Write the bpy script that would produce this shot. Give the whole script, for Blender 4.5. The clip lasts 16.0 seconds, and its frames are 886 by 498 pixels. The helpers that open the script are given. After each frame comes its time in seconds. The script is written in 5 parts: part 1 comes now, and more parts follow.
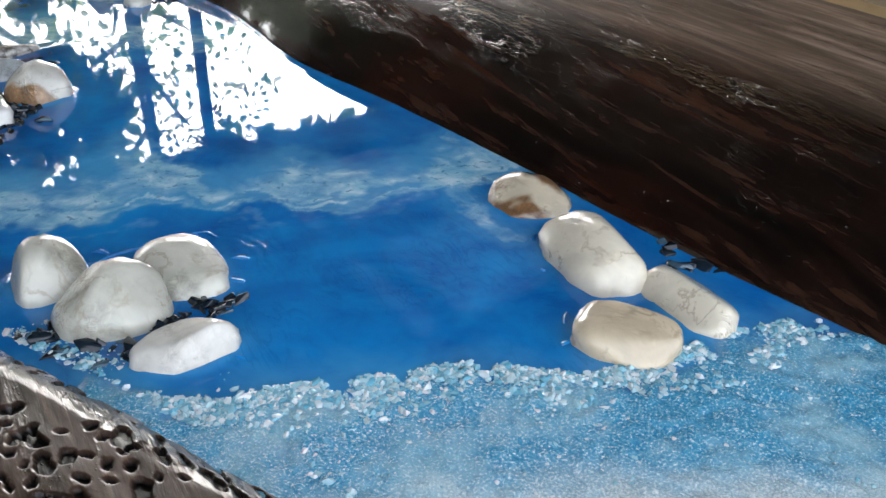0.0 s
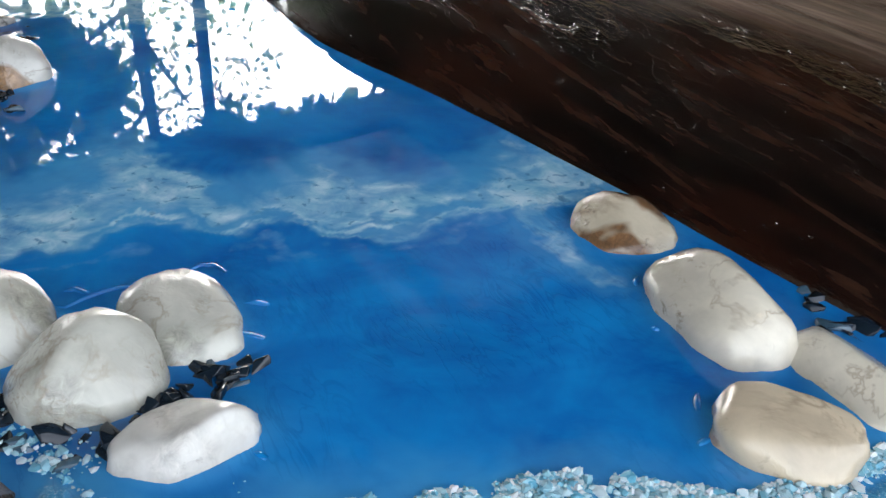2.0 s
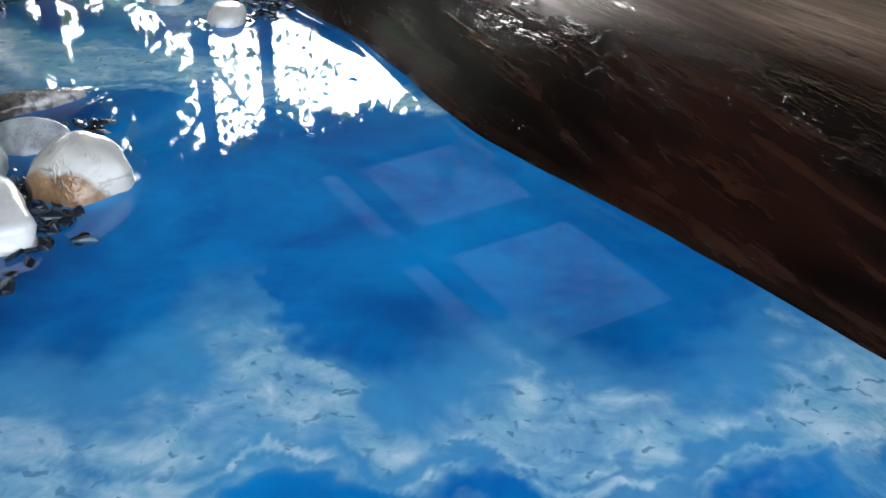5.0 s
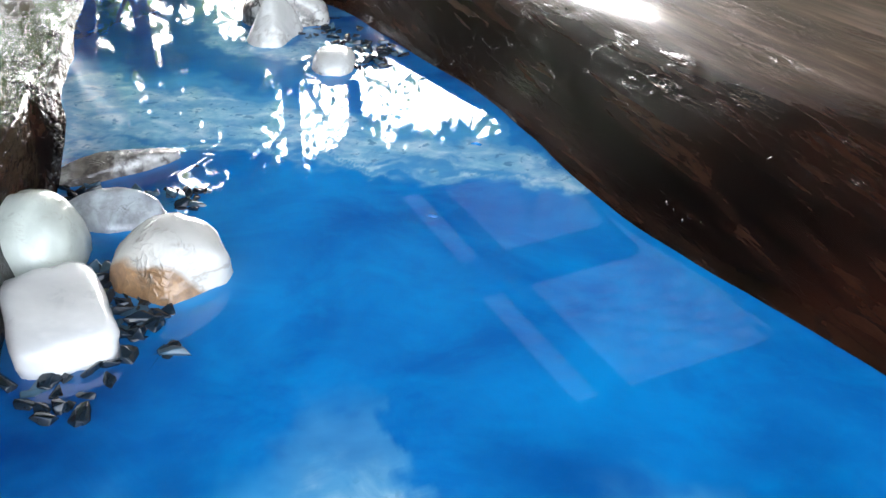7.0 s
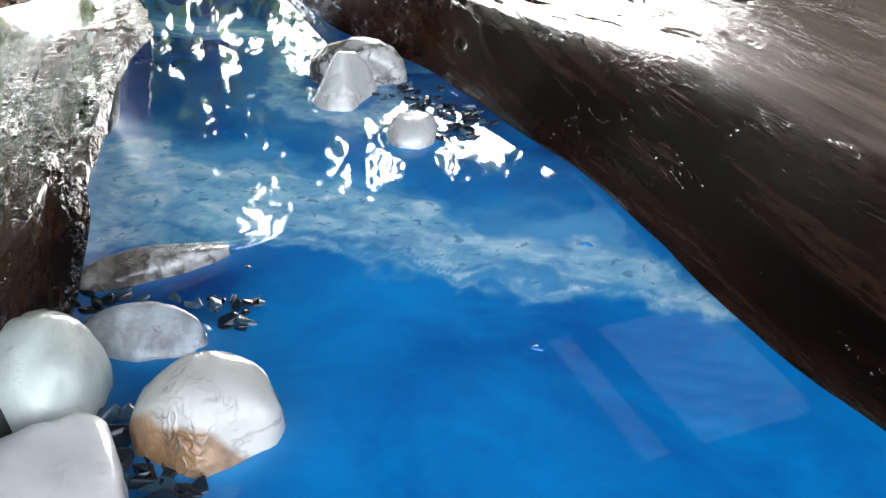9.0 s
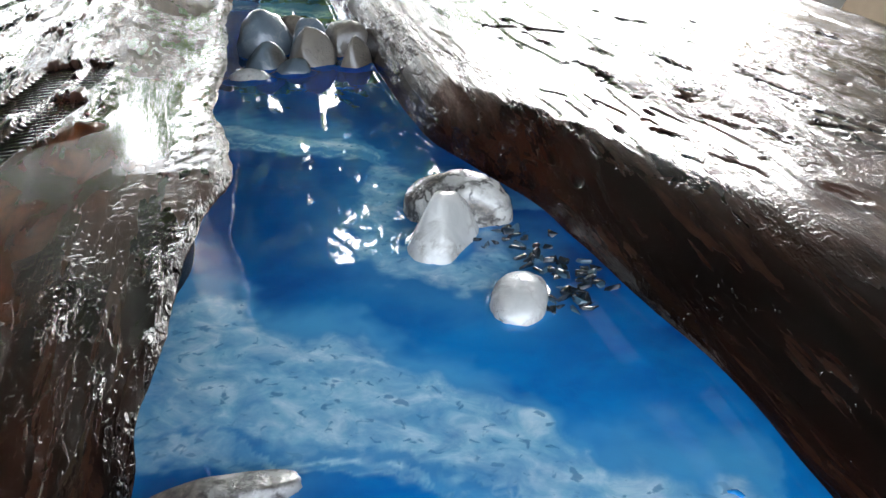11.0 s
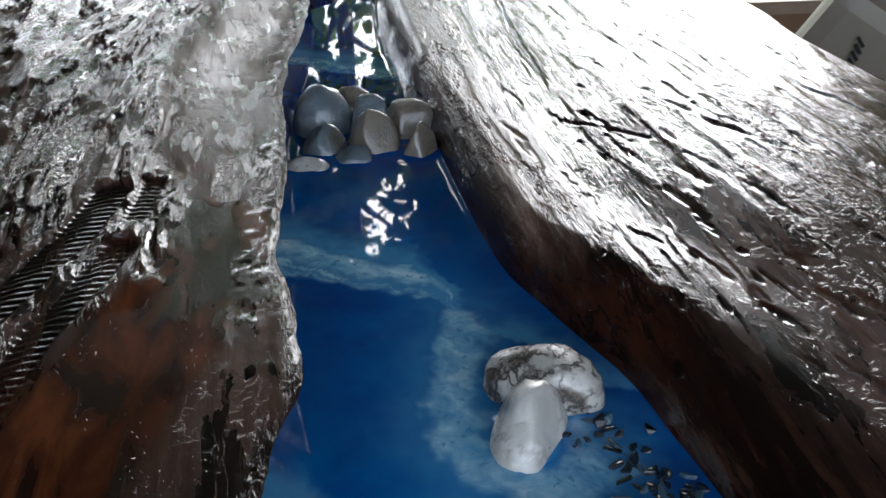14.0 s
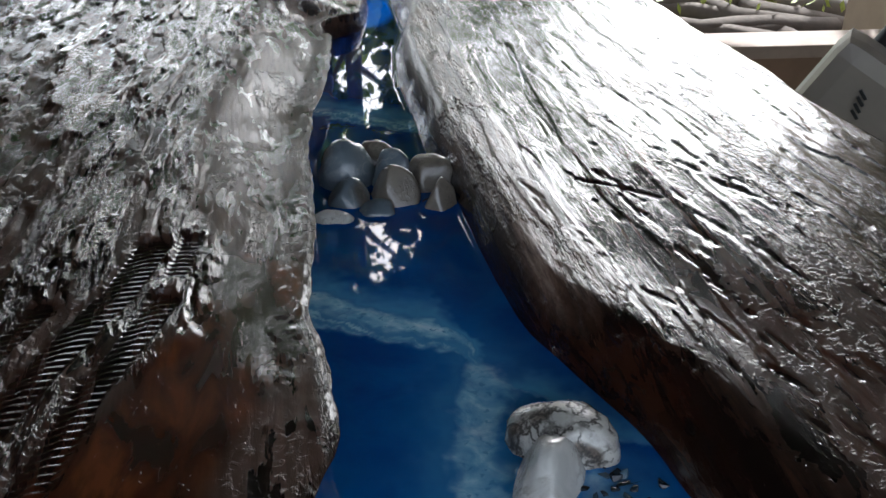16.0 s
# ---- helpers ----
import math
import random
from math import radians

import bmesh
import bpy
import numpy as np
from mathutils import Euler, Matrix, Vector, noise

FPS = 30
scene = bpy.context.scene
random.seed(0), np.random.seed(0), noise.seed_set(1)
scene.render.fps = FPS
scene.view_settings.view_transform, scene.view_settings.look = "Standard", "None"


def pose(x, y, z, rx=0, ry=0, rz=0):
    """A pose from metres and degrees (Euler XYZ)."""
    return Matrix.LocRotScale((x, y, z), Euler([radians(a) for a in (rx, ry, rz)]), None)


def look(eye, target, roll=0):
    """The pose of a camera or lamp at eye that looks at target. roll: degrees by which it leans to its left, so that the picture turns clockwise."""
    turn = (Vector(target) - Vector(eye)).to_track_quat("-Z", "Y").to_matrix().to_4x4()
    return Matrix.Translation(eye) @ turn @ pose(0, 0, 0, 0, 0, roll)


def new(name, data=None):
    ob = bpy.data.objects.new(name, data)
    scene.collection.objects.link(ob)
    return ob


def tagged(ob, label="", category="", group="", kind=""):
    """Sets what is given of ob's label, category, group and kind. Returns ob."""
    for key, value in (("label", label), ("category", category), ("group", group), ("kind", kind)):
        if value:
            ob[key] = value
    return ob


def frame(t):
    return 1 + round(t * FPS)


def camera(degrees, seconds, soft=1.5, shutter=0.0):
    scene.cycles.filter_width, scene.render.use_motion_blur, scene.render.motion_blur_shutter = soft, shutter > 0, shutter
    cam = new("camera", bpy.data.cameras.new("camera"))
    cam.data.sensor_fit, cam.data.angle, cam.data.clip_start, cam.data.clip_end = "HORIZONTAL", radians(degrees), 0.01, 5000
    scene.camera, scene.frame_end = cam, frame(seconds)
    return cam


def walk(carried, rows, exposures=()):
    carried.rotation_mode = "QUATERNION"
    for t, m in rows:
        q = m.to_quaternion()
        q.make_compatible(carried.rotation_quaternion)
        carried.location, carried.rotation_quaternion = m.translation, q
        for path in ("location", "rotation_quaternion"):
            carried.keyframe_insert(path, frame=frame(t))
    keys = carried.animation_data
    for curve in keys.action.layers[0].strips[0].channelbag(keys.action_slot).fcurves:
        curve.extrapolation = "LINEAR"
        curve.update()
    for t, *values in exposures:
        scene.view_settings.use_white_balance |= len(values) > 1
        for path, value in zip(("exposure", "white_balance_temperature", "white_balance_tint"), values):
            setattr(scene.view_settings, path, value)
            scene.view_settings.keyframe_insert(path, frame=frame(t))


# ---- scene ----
cam = camera(51.3, 16.0)
EXPOSURES = [(0, 2.8, 6500, 10), (3.5, 2.88, 6450, 10), (5, 3.05, 6250, 10), (7.5, 3.72, 6300, 10), (10, 3.22, 6200, 10), (12.5, 3.42, 6100, 10), (13, 3.42, 6050, 10), (13.5, 2.83, 6000, 10), (14, 2.48, 6000, 10), (16, 2.03, 6000, 10)]
PATH = [
    (0, (0.084, -0.003, 1.095), (-0.01, 1.711, 0.068), 0.1),
    (0.5, (0.081, 0.024, 1.076), (-0.02, 1.744, 0.06), -0.0),
    (1, (0.072, 0.058, 1.059), (-0.015, 1.779, 0.044), 0.6),
    (1.5, (0.053, 0.106, 1.047), (-0.031, 1.814, 0.011), 1.1),
    (2, (0.03, 0.146, 1.046), (-0.057, 1.838, -0.017), 1.4),
    (2.5, (0.011, 0.183, 1.042), (-0.069, 1.867, -0.032), 1.6),
    (3, (-0.007, 0.215, 1.038), (-0.083, 1.896, -0.042), 1.7),
    (3.5, (-0.027, 0.25, 1.032), (-0.102, 1.931, -0.05), 1.8),
    (4, (-0.047, 0.292, 1.034), (-0.137, 1.965, -0.057), 1.8),
    (4.5, (-0.064, 0.33, 1.027), (-0.196, 2.011, -0.05), 1.2),
    (5, (-0.086, 0.364, 1.03), (-0.27, 2.049, -0.033), 1.1),
    (5.2, (-0.09, 0.376, 1.033), (-0.29, 2.052, -0.04), 1.1),
    (7.3, (-0.151, 0.479, 1.024), (-0.501, 2.151, -0.016), 0.6),
    (7.5, (-0.157, 0.488, 1.023), (-0.508, 2.16, -0.017), 0.8),
    (8, (-0.165, 0.518, 1.021), (-0.551, 2.188, -0.01), 0.5),
    (8.5, (-0.18, 0.551, 1.016), (-0.602, 2.218, -0.005), 0.2),
    (9, (-0.191, 0.584, 1.012), (-0.662, 2.255, 0.02), -0.0),
    (9.5, (-0.205, 0.614, 1.014), (-0.71, 2.29, 0.045), -0.2),
    (10, (-0.223, 0.648, 1.029), (-0.761, 2.316, 0.066), -0.1),
    (10.2, (-0.225, 0.66, 1.033), (-0.794, 2.322, 0.078), -0.4),
    (12.3, (-0.283, 0.753, 1.109), (-0.99, 2.362, 0.155), -1.6),
    (12.5, (-0.29, 0.759, 1.116), (-0.996, 2.364, 0.152), -1.6),
    (13, (-0.306, 0.775, 1.124), (-1.01, 2.377, 0.155), -1.2),
    (13.5, (-0.316, 0.791, 1.141), (-1.021, 2.362, 0.122), -1.1),
    (14, (-0.324, 0.809, 1.158), (-1.026, 2.378, 0.135), -0.4),
    (14.5, (-0.334, 0.821, 1.173), (-1.035, 2.395, 0.16), 0.2),
    (15, (-0.339, 0.822, 1.189), (-1.042, 2.406, 0.191), 0.4),
    (15.5, (-0.336, 0.801, 1.2), (-1.05, 2.396, 0.229), 0.4),
    (16, (-0.33, 0.781, 1.199), (-1.05, 2.375, 0.23), 0.2),
]
walk(cam, [(t, look(eye, target, roll)) for t, eye, target, roll in PATH],
     EXPOSURES)

# ---- world, sun ----
SUN_EL, SUN_AZ = 38.0, -8.0            # degrees; azimuth clockwise from +y
world = bpy.data.worlds.new("world")
scene.world = world
world.use_nodes = True
wn = world.node_tree.nodes
sky = wn.new("ShaderNodeTexSky")
sky.sky_type = "NISHITA"
sky.sun_disc = False
sky.sun_elevation, sky.sun_rotation = radians(SUN_EL), radians(SUN_AZ)
sky.dust_density, sky.air_density, sky.ozone_density = 3.0, 1.0, 0.5
wn["Background"].inputs["Strength"].default_value = 0.15
haze = wn.new("ShaderNodeHueSaturation")     # a hazy, nearly white sky
haze.inputs["Saturation"].default_value = 0.35
world.node_tree.links.new(sky.outputs["Color"], haze.inputs["Color"])
world.node_tree.links.new(haze.outputs["Color"], wn["Background"].inputs["Color"])
sun = new("sun", bpy.data.lights.new("sun", "SUN"))
sun.data.energy, sun.data.angle, sun.data.color = 3.0, radians(0.6), (1.0, 0.97, 0.92)
sun_from = Vector((math.sin(radians(SUN_AZ)) * math.cos(radians(SUN_EL)), math.cos(radians(SUN_AZ)) * math.cos(radians(SUN_EL)), math.sin(radians(SUN_EL))))
sun.matrix_world = look(sun_from * 20, (0, 0, 0))

# ---- plan: river axis ----
RIVER = Vector((-0.5593, 0.8290))       # along the river, away from the beach
ACROSS = Vector((0.8290, 0.5593))       # across it, towards the broad slope
TOP = 0.75                              # level of the resin
LEFT_EDGE = [(-0.45, 0.48), (0, 0.33), (0.263, 0.188), (0.324, 0.157), (0.396, 0.125), (0.493, 0.07), (0.62, 0.05), (0.75, 0.068), (0.907, 0.09),
             (0.95, 0.102), (0.98, 0.120), (1.03, 0.131), (1.10, 0.137), (1.17, 0.145), (1.23, 0.156), (1.27, 0.170), (1.30, 0.177), (1.336, 0.175), (1.391, 0.170), (1.437, 0.164), (1.496, 0.165),
             (1.604, 0.174), (1.83, 0.178), (1.93, 0.186), (2.02, 0.201), (2.16, 0.222), (2.29, 0.230), (2.39, 0.228), (2.41, 0.270), (2.43, 0.298), (2.6, 0.320), (3.0, 0.335)]
RIGHT_EDGE = [(-0.45, 0.60), (0, 0.56), (0.2, 0.535), (0.354, 0.507), (0.541, 0.487), (0.703, 0.463), (0.869, 0.429), (0.982, 0.43), (1.09, 0.431),
              (1.183, 0.415), (1.334, 0.394), (1.482, 0.343), (1.612, 0.335), (1.716, 0.332), (1.878, 0.318), (1.996, 0.319), (2.138, 0.318), (2.275, 0.330), (2.419, 0.362),
              (2.64, 0.365), (3.0, 0.382)]


def xy(u, v):
    return ACROSS.x * u + RIVER.x * v, ACROSS.y * u + RIVER.y * v


def lattice(ix, iy, seed):
    n = (ix * 374761393 + iy * 668265263 + seed * 982451653) & 0x7FFFFFFF
    n = ((n ^ (n >> 13)) * 1274126177) & 0x7FFFFFFF
    return ((n ^ (n >> 16)) & 0xFFFF) / 65535.0


def value_noise(x, y, seed=0):
    ix, iy = np.floor(x).astype(np.int64), np.floor(y).astype(np.int64)
    fx, fy = x - ix, y - iy
    fx, fy = fx * fx * fx * (fx * (6 * fx - 15) + 10), fy * fy * fy * (fy * (6 * fy - 15) + 10)
    a, b = lattice(ix, iy, seed), lattice(ix + 1, iy, seed)
    c, d = lattice(ix, iy + 1, seed), lattice(ix + 1, iy + 1, seed)
    return (a + (b - a) * fx) * (1 - fy) + (c + (d - c) * fx) * fy


def fbm(x, y, octaves=4, seed=0):
    """Layered noise, about -1 to 1."""
    total, amp, norm = 0.0, 1.0, 0.0
    for k in range(octaves):
        total = total + amp * (value_noise(x * 2 ** k + 17.3 * k, y * 2 ** k - 9.1 * k, seed + k) * 2 - 1)
        norm += amp
        amp *= 0.5
    return total / norm * 1.6


def ridged(x, y, octaves=3, seed=0):
    """Sharp crests, 0 to 1."""
    total, amp, norm = 0.0, 1.0, 0.0
    for k in range(octaves):
        n = value_noise(x * 2 ** k + 5.7 * k, y * 2 ** k + 3.3 * k, seed + 11 * k) * 2 - 1
        total = total + amp * (1 - np.abs(n)) ** 2
        norm += amp
        amp *= 0.5
    return total / norm


def step(x, a, b):
    t = np.clip((x - a) / (b - a), 0, 1)
    return t * t * (3 - 2 * t)


def along(table, v):
    return np.interp(v, [p[0] for p in table], [p[1] for p in table])


def smooth_along(table, v):
    return sum(along(table, v + d) for d in (-0.02, -0.01, 0, 0.01, 0.02)) / 5


# ---- materials ----
def material(name):
    m = bpy.data.materials.new(name)
    m.use_nodes = True
    return m, m.node_tree.nodes, m.node_tree.links, m.node_tree.nodes["Principled BSDF"]


def node(nodes, kind, **values):
    n = nodes.new(kind)
    for key, value in values.items():
        n.inputs[key.replace("_", " ")].default_value = value
    return n


def ramp(nodes, links, source, stops):
    r = nodes.new("ShaderNodeValToRGB")
    while len(r.color_ramp.elements) < len(stops):
        r.color_ramp.elements.new(0.5)
    for e, (p, c) in zip(r.color_ramp.elements, stops):
        e.position, e.color = p, (*c, 1) if len(c) == 3 else c
    links.new(source, r.inputs["Fac"])
    return r.outputs["Color"]


def mixed(nodes, links, fac, a, b, mode="MIX"):
    m = nodes.new("ShaderNodeMix")
    m.data_type, m.blend_type = "RGBA", mode
    for socket, value in ((m.inputs[0], fac), (m.inputs[6], a), (m.inputs[7], b)):
        if hasattr(value, "is_linked"):
            links.new(value, socket)
        else:
            socket.default_value = value if isinstance(value, float) else (*value, 1)
    return m.outputs[2]


def maths(nodes, links, op, a, b=0.0, clamp=False):
    m = nodes.new("ShaderNodeMath")
    m.operation, m.use_clamp = op, clamp
    for socket, value in ((m.inputs[0], a), (m.inputs[1], b)):
        if hasattr(value, "is_linked"):
            links.new(value, socket)
        else:
            socket.default_value = value
    return m.outputs[0]


def place(nodes, links, scale=(1, 1, 1), turn=0.0):
    c, m = nodes.new("ShaderNodeTexCoord"), nodes.new("ShaderNodeMapping")
    m.inputs["Scale"].default_value, m.inputs["Rotation"].default_value = scale, (0, 0, turn)
    links.new(c.outputs["Object"], m.inputs["Vector"])
    return m.outputs["Vector"]


def grain(nodes, links, vector, scale, detail=4.0, rough=0.55, distortion=0.0):
    n = node(nodes, "ShaderNodeTexNoise", Scale=scale, Detail=detail, Roughness=rough, Distortion=distortion)
    links.new(vector, n.inputs["Vector"])
    return n.outputs["Fac"]


def relief(nodes, links, heights, bsdf, coat=False):
    normal = None
    for height, strength, distance in heights:
        b = node(nodes, "ShaderNodeBump", Strength=strength, Distance=distance)
        links.new(height, b.inputs["Height"])
        if normal:
            links.new(normal, b.inputs["Normal"])
        normal = b.outputs["Normal"]
    links.new(normal, bsdf.inputs["Normal"])
    if coat:
        links.new(normal, bsdf.inputs["Coat Normal"])


def plain(name, colour, rough=0.6, metal=0.0, vary=0.25, scale=30.0, bump=0.15):
    m, n, l, b = material(name)
    v = place(n, l)
    a, c = grain(n, l, v, scale), grain(n, l, v, scale * 0.12)
    dark = tuple(x * (1 - vary) for x in colour)
    light = tuple(min(1, x * (1 + vary)) for x in colour)
    col = mixed(n, l, a, dark, light)
    col = mixed(n, l, maths(n, l, "MULTIPLY", c, 0.5), col, tuple(x * 0.7 for x in colour))
    l.new(col, b.inputs["Base Color"])
    b.inputs["Roughness"].default_value, b.inputs["Metallic"].default_value = rough, metal
    relief(n, l, [(a, bump, 0.004)], b)
    return m


GRAIN_TURN = -math.atan2(RIVER.y, RIVER.x)      # turns the grain's long axis onto x


def wood_slab_material():
    m, n, l, b = material("varnished_dark_wood")
    c, mp = n.new("ShaderNodeTexCoord"), n.new("ShaderNodeMapping")
    mp.vector_type = "POINT"
    mp.inputs["Rotation"].default_value = (0, 0, GRAIN_TURN)
    l.new(c.outputs["Object"], mp.inputs["Vector"])

    def stretched(x, y, z):
        st = n.new("ShaderNodeMapping")
        st.inputs["Scale"].default_value = (x, y, z)
        l.new(mp.outputs["Vector"], st.inputs["Vector"])
        return st.outputs["Vector"]

    def mask(name):
        a = n.new("ShaderNodeAttribute")
        a.attribute_name = name
        return a.outputs["Fac"]

    def between(source, lo, hi, top=1.0):
        return ramp(n, l, source, [(lo, (0, 0, 0)), (hi, (top, top, top))])

    fibre = grain(n, l, stretched(5, 64, 44), 1.6, 7.0, 0.64, 0.35)
    broad = grain(n, l, stretched(2.5, 9, 9), 1.3, 3.0, 0.5, 0.6)
    island = grain(n, l, stretched(11, 32, 22), 1.0, 6.0, 0.62, 0.5)
    crack = grain(n, l, stretched(4, 50, 34), 1.0, 5.0, 0.62, 0.5)
    crack = ramp(n, l, maths(n, l, "ABSOLUTE", maths(n, l, "SUBTRACT", crack, 0.5)), [(0.0, (0, 0, 0)), (0.034, (1, 1, 1))])
    fleck = between(grain(n, l, stretched(90, 210, 180), 1.0, 2.0, 0.5, 0.3), 0.52, 0.66)
    plate = maths(n, l, "MULTIPLY", between(island, 0.450, 0.462), mask("plate"))
    tone = ramp(n, l, fibre, [(0.34, (0.0014, 0.0010, 0.0009)), (0.5, (0.0055, 0.0026, 0.0020)), (0.66, (0.032, 0.014, 0.0085))])
    col = mixed(n, l, between(broad, 0.48, 0.68, 0.75), tone, (0.028, 0.0085, 0.0045))
    col = mixed(n, l, crack, (0.003, 0.002, 0.002), col)
    cloud = grain(n, l, stretched(14, 36, 30), 1.0, 4.0, 0.55, 0.8)
    red_tone = ramp(n, l, cloud, [(0.36, (0.007, 0.0022, 0.0011)), (0.50, (0.040, 0.0085, 0.0024)), (0.66, (0.100, 0.026, 0.0075))])
    col = mixed(n, l, mask("red"), col, red_tone)
    film = ramp(n, l, fibre, [(0.3, (0.040, 0.020, 0.013)), (0.7, (0.088, 0.049, 0.034))])
    # worn brown of the beach end; also the other slab's painted sheen
    worn_sheen = ramp(n, l, fibre, [(0.36, (0.062, 0.036, 0.025)), (0.5, (0.145, 0.090, 0.064)), (0.66, (0.34, 0.25, 0.20))])
    col = mixed(n, l, plate, col, film)
    col = mixed(n, l, maths(n, l, "MULTIPLY", mask("worn_sheen"), between(broad, 0.2, 0.6)), col, worn_sheen)
    # shade of pits, grooves and the lip's underside painted near black
    col = mixed(n, l, mask("hollow_shade"), col, (0.003, 0.0025, 0.0025))
    l.new(col, b.inputs["Base Color"])
    l.new(maths(n, l, "ADD", maths(n, l, "MULTIPLY", plate, 0.27), 0.38), b.inputs["Roughness"])
    l.new(maths(n, l, "ADD", maths(n, l, "ADD", maths(n, l, "MULTIPLY", plate, 0.03), 0.05), maths(n, l, "MULTIPLY", mask("worn_sheen"), 0.34)), b.inputs["Specular IOR Level"])
    bare = maths(n, l, "SUBTRACT", 1.0, maths(n, l, "MULTIPLY", mask("hollow_shade"), 0.85))
    bare = maths(n, l, "MULTIPLY", bare, maths(n, l, "SUBTRACT", 1.0, maths(n, l, "MULTIPLY", mask("worn_sheen"), 0.75)))
    l.new(maths(n, l, "MULTIPLY", maths(n, l, "SUBTRACT", 1.0, maths(n, l, "MULTIPLY", plate, 0.5)), bare), b.inputs["Coat Weight"])
    b.inputs["Coat Roughness"].default_value = 0.035
    # varnish over torn fibres: flat islands, crumpled ridges, splinters and drops
    torn = between(grain(n, l, stretched(9, 30, 22), 1.0, 6.0, 0.64, 0.6), 0.47, 0.53)
    rough = maths(n, l, "MULTIPLY", mask("rough"), maths(n, l, "ADD", maths(n, l, "MULTIPLY", torn, 0.85), 0.15))

    def facets(x, y, z):                            # torn chips, each a small flat face with its own tilt
        wobble, cells, turn = n.new("ShaderNodeVectorMath"), n.new("ShaderNodeTexVoronoi"), n.new("ShaderNodeVectorMath")
        away, lean = n.new("ShaderNodeVectorMath"), n.new("ShaderNodeVectorMath")
        jag = node(n, "ShaderNodeTexNoise", Scale=2.2, Detail=3.0, Roughness=0.6)
        v = stretched(x, y, z)
        l.new(v, jag.inputs["Vector"])
        wobble.operation, away.operation, lean.operation, turn.operation = "MULTIPLY_ADD", "SUBTRACT", "SUBTRACT", "DOT_PRODUCT"
        l.new(jag.outputs["Color"], wobble.inputs[0])
        wobble.inputs[1].default_value = (0.7, 0.7, 0.7)
        l.new(v, wobble.inputs[2])
        cells.inputs["Scale"].default_value = 1.0
        l.new(wobble.outputs[0], cells.inputs["Vector"])
        l.new(wobble.outputs[0], away.inputs[0])
        l.new(cells.outputs["Position"], away.inputs[1])
        l.new(cells.outputs["Color"], lean.inputs[0])
        lean.inputs[1].default_value = (0.5, 0.5, 0.5)
        l.new(away.outputs[0], turn.inputs[0])
        l.new(lean.outputs[0], turn.inputs[1])
        return turn.outputs["Value"]

    terrace = maths(n, l, "ADD", between(island, 0.40, 0.415, 0.5), between(island, 0.505, 0.520, 0.5))
    splinter = between(grain(n, l, stretched(26, 260, 200), 1.0, 4.0, 0.6, 0.3), 0.52, 0.60)
    drop = maths(n, l, "MULTIPLY", between(grain(n, l, stretched(260, 420, 400), 1.0, 1.0, 0.4), 0.69, 0.77), between(grain(n, l, stretched(14, 40, 40), 1.0, 3.0, 0.6), 0.50, 0.62))
    ripple = between(grain(n, l, stretched(230, 170, 170), 1.0, 3.0, 0.55, 0.4), 0.54, 0.64)
    blush = between(grain(n, l, stretched(16, 30, 26), 1.0, 4.0, 0.62), 0.46, 0.53)
    ripple = maths(n, l, "MULTIPLY", maths(n, l, "MULTIPLY", ripple, plate), blush)
    ripple = maths(n, l, "MULTIPLY", ripple, maths(n, l, "ADD", maths(n, l, "MULTIPLY", mask("rough"), 3.0), 0.12, True))
    some = maths(n, l, "ADD", maths(n, l, "MULTIPLY", rough, 0.95), 0.045)
    satin = maths(n, l, "SUBTRACT", 1.0, maths(n, l, "MULTIPLY", mask("worn_sheen"), 0.35))
    satin = maths(n, l, "MULTIPLY", satin, maths(n, l, "SUBTRACT", 1.0, maths(n, l, "MULTIPLY", mask("red"), 0.7), True))
    some = maths(n, l, "MULTIPLY", some, satin)
    relief(n, l, [(fibre, 0.05, 0.003), (ripple, 1.0, 0.0015), (maths(n, l, "MULTIPLY", terrace, some), 0.5, 0.0016), (maths(n, l, "MULTIPLY", facets(9, 50, 40), rough), 1.0, 0.0090), (maths(n, l, "MULTIPLY", facets(26, 130, 100), rough), 1.0, 0.0036),
                  (maths(n, l, "MULTIPLY", splinter, some), 0.9, 0.0007), (maths(n, l, "MULTIPLY", fleck, some), 0.7, 0.0015), (drop, 0.6, 0.0007), (maths(n, l, "MULTIPLY", crack, satin), 0.10, 0.0010)], b, coat=True)
    return m


